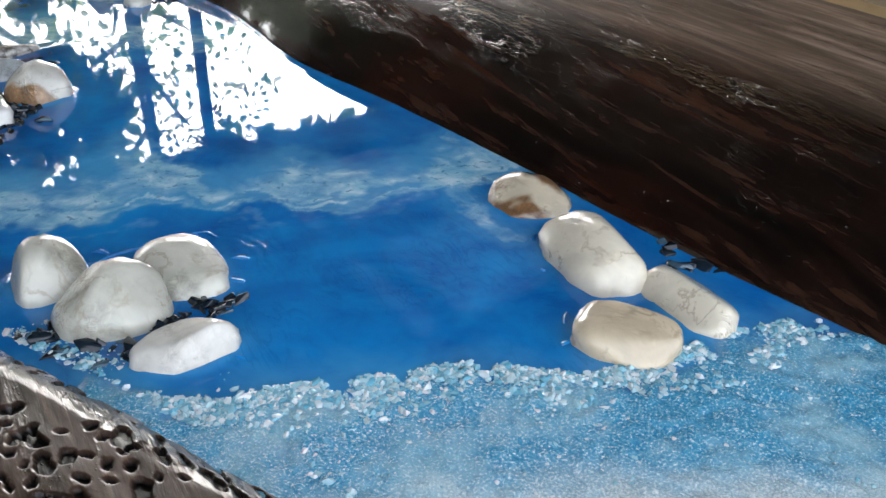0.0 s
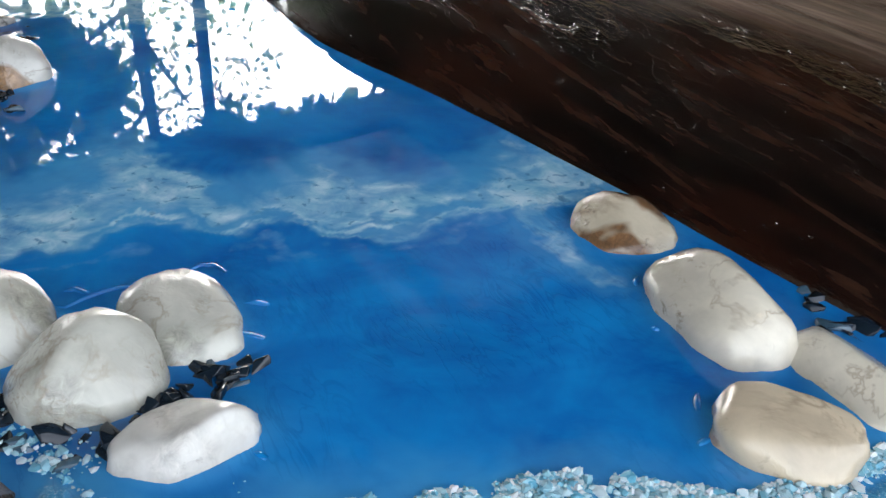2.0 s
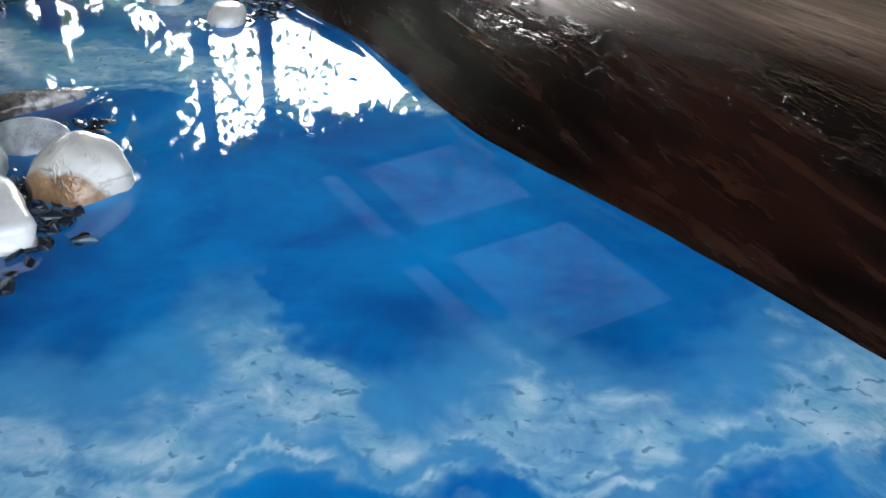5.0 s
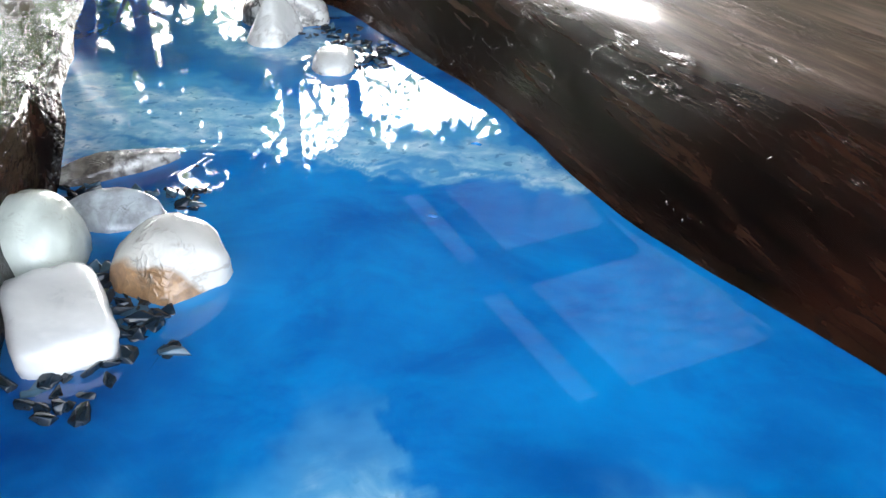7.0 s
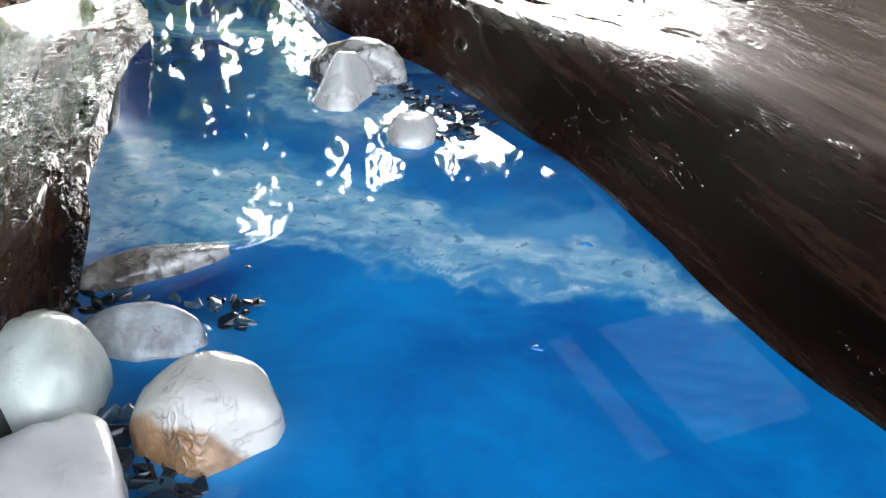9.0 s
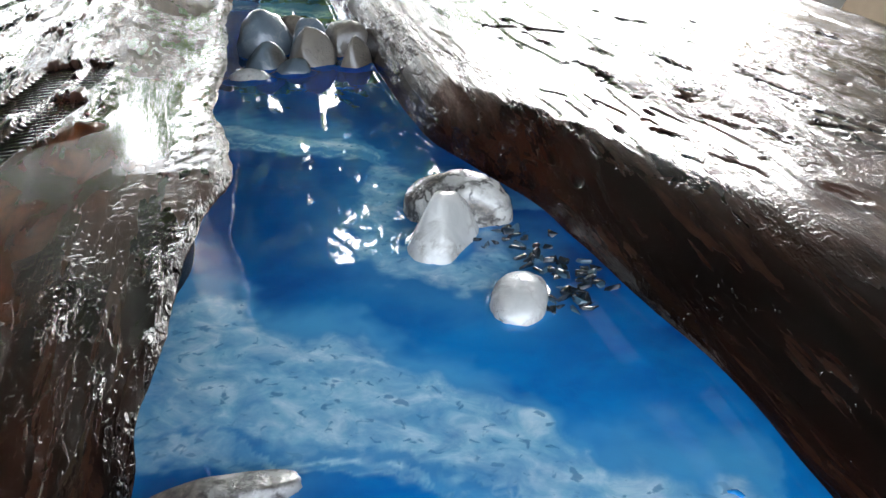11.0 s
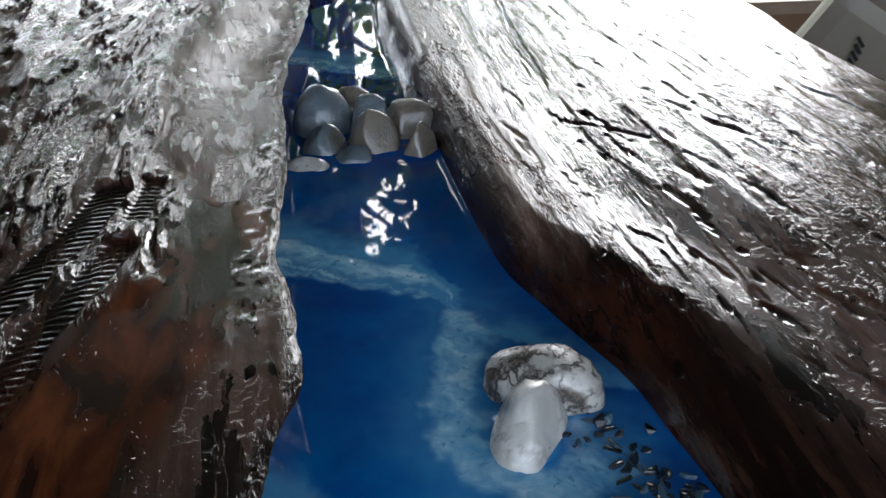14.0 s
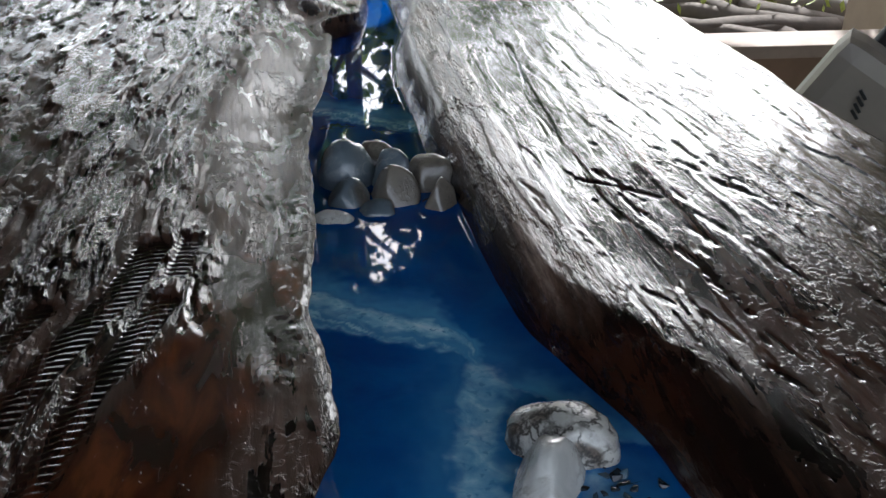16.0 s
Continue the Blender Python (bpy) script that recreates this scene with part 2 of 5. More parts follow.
def resin_material():
    m, n, l, b = material("blue_resin")

    def mask(name):
        a = n.new("ShaderNodeAttribute")
        a.attribute_name = name
        return a.outputs["Fac"]

    v = place(n, l)
    cloud = grain(n, l, v, 7.0, 4.0, 0.55, 0.8)
    wisps = grain(n, l, place(n, l, (1.0, 1.25, 1.0), 0.6), 40.0, 7.0, 0.58, 0.5)
    curls = grain(n, l, v, 17.0, 5.0, 0.6, 1.6)
    mottle = grain(n, l, place(n, l, (1.0, 1.3, 1.0), 0.35), 16.0, 6.0, 0.66, 0.6)
    fine = grain(n, l, v, 210.0, 4.0, 0.6)
    blue = ramp(n, l, cloud, [(0.25, (0.001, 0.052, 0.25)), (0.5, (0.005, 0.138, 0.41)), (0.75, (0.006, 0.225, 0.55))])
    blue = mixed(n, l, ramp(n, l, mottle, [(0.45, (0, 0, 0)), (0.72, (0.45, 0.45, 0.45))]), blue, (0.002, 0.25, 0.58))
    blue = mixed(n, l, ramp(n, l, mottle, [(0.28, (0.22, 0.22, 0.22)), (0.48, (0, 0, 0))]), blue, (0.0008, 0.075, 0.30))
    deep = mixed(n, l, mask("deep"), blue, (0.0004, 0.013, 0.125))
    # foam: wispy, torn by noise at its rim
    w = maths(n, l, "ADD", maths(n, l, "MULTIPLY", maths(n, l, "SUBTRACT", wisps, 0.5), 0.75), maths(n, l, "MULTIPLY", maths(n, l, "SUBTRACT", curls, 0.5), 1.1))
    f = maths(n, l, "SUBTRACT", maths(n, l, "ADD", mask("foam"), w), 0.20)
    f = maths(n, l, "MULTIPLY", maths(n, l, "MULTIPLY", f, 1.1, True), maths(n, l, "MULTIPLY", mask("foam"), 1.6, True))
    f = maths(n, l, "MULTIPLY", f, 0.92)
    foam_tone = ramp(n, l, wisps, [(0.36, (0.15, 0.38, 0.54)), (0.52, (0.26, 0.48, 0.60)), (0.70, (0.50, 0.66, 0.71))])
    col = mixed(n, l, f, deep, foam_tone)
    # dark flecks drifting in the foam
    fleck = ramp(n, l, grain(n, l, v, 120.0, 2.0, 0.5, 0.6), [(0.61, (0, 0, 0)), (0.67, (0.75, 0.75, 0.75))])
    col = mixed(n, l, maths(n, l, "MULTIPLY", fleck, f), col, (0.03, 0.15, 0.28))
    veil = maths(n, l, "MULTIPLY", mask("veil"), maths(n, l, "ADD", cloud, 0.22))
    col = mixed(n, l, veil, col, (0.10, 0.36, 0.55))
    # sand of the beach under a thin coat
    sand_noise = grain(n, l, v, 620.0, 3.0, 0.75)
    drift = grain(n, l, v, 16.0, 4.0, 0.6)
    sand_tone = ramp(n, l, sand_noise, [(0.32, (0.008, 0.16, 0.33)), (0.54, (0.05, 0.31, 0.48)), (0.68, (0.58, 0.74, 0.78))])
    pale = ramp(n, l, sand_noise, [(0.3, (0.34, 0.46, 0.48)), (0.65, (0.85, 0.84, 0.78))])
    sand_tone = mixed(n, l, ramp(n, l, drift, [(0.46, (0, 0, 0)), (0.68, (0.75, 0.75, 0.75))]), sand_tone, (0.31, 0.50, 0.56))
    sand_tone = mixed(n, l, mask("pale_sand"), sand_tone, pale)
    col = mixed(n, l, mask("sand"), col, sand_tone)
    rough = mixed(n, l, mask("sand"), (0.022, 0.022, 0.022), (0.22, 0.22, 0.22))
    l.new(rough, b.inputs["Roughness"])
    b.inputs["IOR"].default_value = 1.52
    b.inputs["Coat Weight"].default_value = 0.0
    # brush-like strokes and slow swell
    st = place(n, l, (1, 4.5, 1), 0.9)
    strokes = grain(n, l, st, 22.0, 2.0, 0.5, 1.2)
    swell = grain(n, l, v, 5.0, 2.0)
    grit = maths(n, l, "MULTIPLY", sand_noise, mask("sand"))
    # hair-fine ripple lines left by the torch
    turned, drawn = n.new("ShaderNodeMapping"), n.new("ShaderNodeMapping")
    turned.inputs["Rotation"].default_value = (0, 0, 1.0)
    drawn.inputs["Scale"].default_value = (20, 64, 20)
    l.new(v, turned.inputs["Vector"])
    l.new(turned.outputs["Vector"], drawn.inputs["Vector"])
    hair = grain(n, l, drawn.outputs["Vector"], 1.0, 3.0, 0.55, 1.3)
    hair = ramp(n, l, maths(n, l, "ABSOLUTE", maths(n, l, "SUBTRACT", hair, 0.5)), [(0.0, (0, 0, 0)), (0.035, (1, 1, 1))])
    patch = ramp(n, l, grain(n, l, v, 11.0, 2.0), [(0.42, (0, 0, 0)), (0.56, (1, 1, 1))])
    shown = maths(n, l, "MULTIPLY", patch, mask("strokes"))
    # the ripples' dark reflections, painted into the base colour
    dark = maths(n, l, "MULTIPLY", maths(n, l, "SUBTRACT", 1.0, hair), maths(n, l, "MULTIPLY", shown, 0.20))
    l.new(mixed(n, l, dark, col, (0.0006, 0.018, 0.10)), b.inputs["Base Color"])
    hair = maths(n, l, "MULTIPLY", hair, shown)
    relief(n, l, [(hair, 0.13, 0.0004), (swell, 0.006, 0.006), (maths(n, l, "MULTIPLY", strokes, mask("strokes")), 0.035, 0.002), (grit, 0.6, 0.0022)], b)
    return m


def stone_material(name, base, vein, patch, patch_from=0.62, vein_width=0.035, scale=22.0, face=None, drips=0.3, crackle=0.0):
    """face: a direction in the stone's own frame on which the patch colour sits."""
    m, n, l, b = material(name)
    c, info, add = n.new("ShaderNodeTexCoord"), n.new("ShaderNodeObjectInfo"), n.new("ShaderNodeVectorMath")
    shift = maths(n, l, "MULTIPLY", info.outputs["Random"], 9.0)
    l.new(c.outputs["Object"], add.inputs[0])
    l.new(shift, add.inputs[1])
    v = add.outputs[0]
    soft = grain(n, l, v, scale, 5.0, 0.55, 0.5)
    line = grain(n, l, v, scale * 0.9, 5.0, 0.6, 0.5)
    speck = grain(n, l, v, scale * 16, 3.0, 0.6)
    big = grain(n, l, v, scale * 0.75, 3.0, 0.5, 0.4)
    shade = tuple(x * 0.72 for x in base)
    col = mixed(n, l, ramp(n, l, soft, [(0.35, (0, 0, 0)), (0.6, (1, 1, 1))]), shade, base)
    if face:
        dot = n.new("ShaderNodeVectorMath")
        dot.operation = "DOT_PRODUCT"
        dot.inputs[1].default_value = face
        l.new(c.outputs["Object"], dot.inputs[0])
        big = maths(n, l, "ADD", dot.outputs["Value"], maths(n, l, "SUBTRACT", big, 0.5))
    p = ramp(n, l, big, [(patch_from, (0, 0, 0)), (min(0.98, patch_from + 0.10), (1, 1, 1))])
    mottle = ramp(n, l, grain(n, l, v, scale * 5, 4.0, 0.7, 0.8), [(0.3, tuple(x * 0.45 for x in patch)), (0.6, patch), (0.8, tuple(min(1, x * 1.6) for x in patch))])
    col = mixed(n, l, p, col, mottle)
    d = maths(n, l, "ABSOLUTE", maths(n, l, "SUBTRACT", line, 0.5))
    d = maths(n, l, "SUBTRACT", 1.0, maths(n, l, "DIVIDE", d, vein_width), True)
    d = maths(n, l, "MULTIPLY", d, ramp(n, l, soft, [(0.42, (0, 0, 0)), (0.56, (0.5, 0.5, 0.5))]))
    col = mixed(n, l, d, col, vein)
    if crackle:
        jag, cells = n.new("ShaderNodeVectorMath"), n.new("ShaderNodeTexVoronoi")
        bend = node(n, "ShaderNodeTexNoise", Scale=scale * 1.6, Detail=4.0, Roughness=0.6)
        l.new(v, bend.inputs["Vector"])
        jag.operation = "MULTIPLY_ADD"
        l.new(bend.outputs["Color"], jag.inputs[0])
        jag.inputs[1].default_value = (0.035, 0.035, 0.035)
        l.new(v, jag.inputs[2])
        cells.feature = "DISTANCE_TO_EDGE"
        cells.inputs["Scale"].default_value = crackle
        l.new(jag.outputs[0], cells.inputs["Vector"])
        edge = ramp(n, l, cells.outputs["Distance"], [(0.0, (1.0, 1.0, 1.0)), (0.05, (0.8, 0.8, 0.8)), (0.15, (0, 0, 0))])
        col = mixed(n, l, maths(n, l, "MULTIPLY", edge, ramp(n, l, grain(n, l, v, scale * 1.3, 3.0), [(0.36, (0.15, 0.15, 0.15)), (0.48, (1, 1, 1))])), col, vein)
    # small stains in loose clusters
    spot = ramp(n, l, grain(n, l, v, scale * 7, 3.0, 0.65, 0.6), [(0.55, (0, 0, 0)), (0.66, (0.7, 0.7, 0.7))])
    where = ramp(n, l, grain(n, l, v, scale * 1.1, 2.0), [(0.52, (0, 0, 0)), (0.64, (1, 1, 1))])
    col = mixed(n, l, maths(n, l, "MULTIPLY", spot, where), col, tuple(x * 0.8 for x in vein))
    l.new(col, b.inputs["Base Color"])
    b.inputs["Roughness"].default_value = 0.5
    b.inputs["Coat Weight"].default_value, b.inputs["Coat Roughness"].default_value = 0.9, 0.05
    runny = grain(n, l, v, scale * 4.5, 1.0, 0.4, 1.2)
    runny = ramp(n, l, maths(n, l, "ABSOLUTE", maths(n, l, "SUBTRACT", runny, 0.5)), [(0.0, (1, 1, 1)), (0.05, (0.55, 0.55, 0.55)), (0.10, (0, 0, 0))])   # runs of varnish
    relief(n, l, [(soft, 0.35, 0.004), (maths(n, l, "MULTIPLY", runny, where), drips, 0.0006), (grain(n, l, v, scale * 2.2, 3.0, 0.6, 0.5), 0.10, 0.003), (speck, 0.15, 0.0006)], b, coat=True)
    return m


MAT = {
    "wood": wood_slab_material(),
    "resin": resin_material(),
    "white": stone_material("white_pebble", (0.60, 0.58, 0.53), (0.40, 0.37, 0.32), (0.48, 0.45, 0.40), 0.55, 0.045),
    "grey_white": stone_material("grey_white_pebble", (0.52, 0.51, 0.44), (0.24, 0.17, 0.10), (0.37, 0.36, 0.30), 0.54, 0.034),
    "beige": stone_material("beige_pebble", (0.62, 0.51, 0.36), (0.12, 0.065, 0.03), (0.46, 0.26, 0.11), 0.57, 0.045),
    "brown": stone_material("brown_veined_pebble", (0.58, 0.50, 0.37), (0.10, 0.05, 0.02), (0.20, 0.10, 0.04), 0.47, 0.07, 30.0, None, 0.7),
    "marble": stone_material("grey_marble_pebble", (0.44, 0.42, 0.38), (0.05, 0.04, 0.033), (0.22, 0.19, 0.155), 0.52, 0.07, 34.0, None, 0.6, 40.0),
    "cream": stone_material("cream_white_pebble", (0.67, 0.61, 0.49), (0.22, 0.15, 0.08), (0.57, 0.48, 0.35), 0.57, 0.02, 20.0),
    "chalk": stone_material("chalk_white_pebble", (0.70, 0.69, 0.66), (0.52, 0.52, 0.51), (0.60, 0.60, 0.59), 0.55, 0.07, 14.0, None, 0.12),
    "striped": stone_material("striped_grey_white_pebble", (0.43, 0.46, 0.47), (0.12, 0.11, 0.10), (0.23, 0.24, 0.25), 0.50, 0.08, 30.0, None, 0.8),
    "bone": stone_material("bone_white_pebble", (0.60, 0.59, 0.55), (0.20, 0.16, 0.12), (0.42, 0.40, 0.36), 0.56, 0.06, 30.0, None, 0.7),
    "cap": stone_material("dark_veined_marble_pebble", (0.54, 0.52, 0.47), (0.022, 0.016, 0.012), (0.13, 0.10, 0.075), 0.53, 0.085, 34.0, None, 0.5, 62.0),
    "rust": stone_material("rust_faced_pebble", (0.50, 0.48, 0.43), (0.17, 0.13, 0.09), (0.27, 0.15, 0.068), 0.06, 0.03, 22.0, (-12, -15, -12), 1.3),
    "umber": stone_material("grey_brown_pebble", (0.17, 0.145, 0.115), (0.05, 0.04, 0.03), (0.09, 0.072, 0.056), 0.54, 0.04, 28.0, None, 0.6),
    "slate": stone_material("blue_grey_pebble", (0.10, 0.128, 0.150), (0.22, 0.23, 0.23), (0.075, 0.066, 0.055), 0.55, 0.04, 26.0),
    "green_white": stone_material("smooth_pale_pebble", (0.46, 0.49, 0.43), (0.36, 0.36, 0.31), (0.40, 0.42, 0.36), 0.7, 0.01, 22.0, None, 0.15),
    "chip": plain("black_glass_chip", (0.010, 0.018, 0.028), 0.05, 0.0, 0.7, 160.0, 0.06),
    "pale_chip": plain("grey_blue_glass_chip", (0.05, 0.10, 0.14), 0.05, 0.0, 0.6, 160.0, 0.06),
    "concrete": plain("concrete", (0.26, 0.25, 0.23), 0.85, 0.0, 0.2, 8.0),
    "earth": plain("grass_and_earth", (0.10, 0.14, 0.05), 0.95, 0.0, 0.6, 3.0),
    "boards": plain("brown_boards", (0.13, 0.075, 0.04), 0.7, 0.0, 0.4, 12.0),
    # brown boards made paler: daylight on the side wall put into the colour
    "lit_boards": plain("lit_brown_wall_boards", (0.34, 0.25, 0.16), 0.7, 0.0, 0.3, 9.0),
    "roof": plain("roof_sheet", (0.030, 0.034, 0.038), 0.6, 0.0, 0.3, 5.0),
    "pale_board": plain("pale_planed_board", (0.46, 0.31, 0.16), 0.55, 0.0, 0.25, 14.0),
    "weathered": plain("weathered_plank", (0.21, 0.155, 0.115), 0.8, 0.0, 0.35, 18.0),
    "bark_shade": plain("grey_bark", (0.085, 0.065, 0.048), 0.9, 0.0, 0.5, 28.0, 0.6),
    "yellow_leaf": plain("yellow_green_leaf", (0.30, 0.34, 0.05), 0.6, 0.0, 0.5, 60.0),
    "steel": plain("grey_brown_painted_steel", (0.19, 0.16, 0.135), 0.45, 0.1, 0.2, 16.0),
    "dark_steel": plain("black_steel", (0.02, 0.02, 0.022), 0.4, 0.6, 0.2, 16.0),
}


def leaf_material():
    m, n, l, b = material("leaf")
    info = n.new("ShaderNodeNewGeometry")
    col = ramp(n, l, info.outputs["Random Per Island"], [(0.0, (0.03, 0.07, 0.015)), (0.6, (0.07, 0.14, 0.03)), (1.0, (0.16, 0.20, 0.04))])
    l.new(col, b.inputs["Base Color"])
    b.inputs["Roughness"].default_value = 0.55
    t = n.new("ShaderNodeBsdfTranslucent")
    l.new(col, t.inputs["Color"])
    mix = n.new("ShaderNodeMixShader")
    mix.inputs[0].default_value = 0.3
    l.new(b.outputs[0], mix.inputs[1])
    l.new(t.outputs[0], mix.inputs[2])
    l.new(mix.outputs[0], n["Material Output"].inputs["Surface"])
    return m


def sheet_material():
    m, n, l, b = material("translucent_roof_sheet")
    v = place(n, l, (1, 1, 1), math.atan2(0.602, 0.799))
    wave = n.new("ShaderNodeTexWave")               # light and dark bands of the corrugation, painted into the colour
    wave.bands_direction = "Y"
    wave.inputs["Scale"].default_value = 3.2
    l.new(v, wave.inputs["Vector"])
    col = mixed(n, l, wave.outputs["Fac"], (0.018, 0.019, 0.020), (0.046, 0.048, 0.049))
    col = mixed(n, l, maths(n, l, "MULTIPLY", grain(n, l, v, 2.5), 0.8), col, (0.016, 0.017, 0.018))
    t = n.new("ShaderNodeBsdfTranslucent")
    l.new(col, t.inputs["Color"])
    l.new(t.outputs[0], n["Material Output"].inputs["Surface"])
    return m


def crystal_material():
    m, n, l, b = material("white_crystal_grain")
    info = n.new("ShaderNodeNewGeometry")
    col = ramp(n, l, info.outputs["Random Per Island"], [(0.0, (0.14, 0.46, 0.62)), (0.4, (0.36, 0.65, 0.75)), (0.7, (0.60, 0.80, 0.85)), (1.0, (0.90, 0.93, 0.93))])
    l.new(col, b.inputs["Base Color"])
    b.inputs["Roughness"].default_value = 0.08
    b.inputs["Transmission Weight"].default_value = 0.3
    relief(n, l, [(grain(n, l, place(n, l), 900.0), 0.25, 0.0006)], b)
    return m


MAT["crystal"] = crystal_material()
MAT["leaf"], MAT["sheet"] = leaf_material(), sheet_material()


# ---- mesh helpers ----
def mesh_from(name, verts, faces, mat, smooth=True):
    me = bpy.data.meshes.new(name)
    me.from_pydata(verts, [], faces)
    me.materials.append(mat)
    if smooth:
        me.polygons.foreach_set("use_smooth", [True] * len(me.polygons))
    me.update()
    return me


def part(name, data, parent=None, label=""):
    ob = new(name, data)
    ob.parent = parent
    if label:
        ob["label"] = label
    return ob


def mesh_of(name, bm, mat, smooth=False):
    me = bpy.data.meshes.new(name)
    bmesh.ops.recalc_face_normals(bm, faces=bm.faces)
    bm.to_mesh(me)
    bm.free()
    me.materials.append(mat)
    if smooth:
        me.polygons.foreach_set("use_smooth", [True] * len(me.polygons))
    return me


def box_mesh(name, sx, sy, sz, mat, bevel=0.004, m=Matrix()):
    bm = bmesh.new()
    bmesh.ops.create_cube(bm, size=1, matrix=m @ Matrix.Diagonal((sx, sy, sz, 1)))
    if bevel:
        bmesh.ops.bevel(bm, geom=bm.edges[:], offset=bevel, segments=2, affect="EDGES", profile=0.7)
    return mesh_of(name, bm, mat)


def grid_faces(rows, cols):
    i = np.arange((rows - 1) * (cols - 1))
    a = (i // (cols - 1)) * cols + i % (cols - 1)
    return np.stack([a, a + 1, a + cols + 1, a + cols], 1)


def grid_mesh(name, x, y, z, mat, flip=False):
    rows, cols = x.shape
    f = grid_faces(rows, cols)
    if flip:
        f = f[:, ::-1]
    return mesh_from(name, np.stack([x.ravel(), y.ravel(), z.ravel()], 1).tolist(), f.tolist(), mat)


def attribute(me, name, values):
    a = me.attributes.new(name, "FLOAT", "POINT")
    a.data.foreach_set("value", np.ascontiguousarray(values.ravel(), dtype=np.float32))


def line_distance(u, v, points):
    d = np.full_like(u, 9.0)
    for (a, b), (c, e) in zip(points, points[1:]):
        t = np.clip(((u - a) * (c - a) + (v - b) * (e - b)) / ((c - a) ** 2 + (e - b) ** 2), 0, 1)
        d = np.minimum(d, np.hypot(u - a - t * (c - a), v - b - t * (e - b)))
    return d


# ---- the table ----
V0, V1 = -0.45, 2.95
table = tagged(new("river_table"), "long river table of dark varnished wood and glossy blue resin", "table")


ROUGH_FROM = ([0.75, 1.1, 1.327, 1.357, 1.401, 1.464, 1.531, 1.62, 1.8, 2.1, 2.4], [-0.12, -0.05, 0.016, 0.051, 0.075, 0.090, 0.085, 0.070, 0.065, 0.085, 0.20])


def wood_height(u, v, q, side):
    """Relief of a slab's upper face (grain grooves, torn ridges), and how crumpled it is and where the grooves lie."""
    bend = u + 0.018 * fbm(u * 3, v * 2.2, 3, 3)
    h = 0.0022 * fbm(u * 8, v * 2.6, 3, 31 + side) + 0.0005 * fbm(u * 26, v * 12, 2, 33 + side) * step(v, 0.7, 1.0)
    groove = ridged(bend * 52, v * 2.2, 2, 20 + side)
    if side:
        rough = np.maximum(0.5 * step(v, 1.25, 1.45) * step(-q, -0.11, -0.07), 0.06 + 0.6 * step(fbm(u * 14, v * 4, 3, 66), 0.05, 0.3)) * step(v, 1.0, 1.4)
        rough = np.maximum(rough, (0.08 + 0.26 * step(-v, -1.25, -1.0) + 0.5 * step(fbm(u * 20, v * 7, 3, 68), 0.1, 0.3)) * step(q, 0.03, 0.08))
        rough = np.maximum(rough, (0.40 + 0.45 * step(fbm(u * 20, v * 7, 3, 68), 0.0, 0.3)) * step(q, 0.09, 0.15) * step(-v, -1.0, -0.8))
        rough = np.maximum(rough, 1.6 * step(v, 1.36, 1.5) * step(-q, -0.11, -0.07))
        rough = rough * (0.15 + 0.85 * step(fbm(bend * 40, v * 11, 4, 55), -0.12, 0.06))
        cut = step(groove, 0.91, 0.99) * step(fbm(u * 9, v * 3, 2, 26), -0.1, 0.4) * step(q, 0.07, 0.13)
        chip = fbm(bend * 60, v * 5.0, 3, 54)
        h = h + step(v, 1.1, 1.4) * 0.0009 * (step(chip, -0.06, 0.06) - 0.5)
        h = h + 0.0008 * rough * (ridged(bend * 38, v * 7, 3, 64) - 0.5)
    else:
        line = np.interp(v, *ROUGH_FROM) + 0.012 * fbm(u * 20, v * 20, 3, 61)
        rough = step(line - u, -0.004, 0.014) * step(v, 0.8, 1.0)
        rough = np.maximum(rough, (0.75 - 0.72 * step(q, 0.003, 0.015) * step(v, 1.08, 1.22)) * step(v, 0.75, 0.90) + 0.10 * step(-q, -0.03, -0.012) * step(v, 0.85, 1.0)) * (0.22 + 0.78 * step(fbm(bend * 36, v * 7, 4, 65), -0.05, 0.12))
        rough = np.maximum(rough, 0.30 * step(v, 1.42, 1.55) * step(fbm(u * 22, v * 9, 3, 67), -0.05, 0.15))
        cut = step(groove, 0.90, 0.97) * step(fbm(u * 9, v * 3, 2, 25), 0.0, 0.45) * rough
        h = h + step(line - u, -0.004, 0.02) * step(v, 0.8, 1.0) * (0.0042 * (ridged(bend * 22, v * 4, 3, 63) - 0.5) + 0.0026 * (step(fbm(bend * 48, v * 8, 4, 69), -0.1, 0.05) + step(fbm(bend * 46, v * 9, 4, 70), 0.15, 0.25)))
    # last value: how far the grooves are darkened with painted shade
    return h - (0.0016 if side else 0.0030) * cut, rough, cut * 0.8


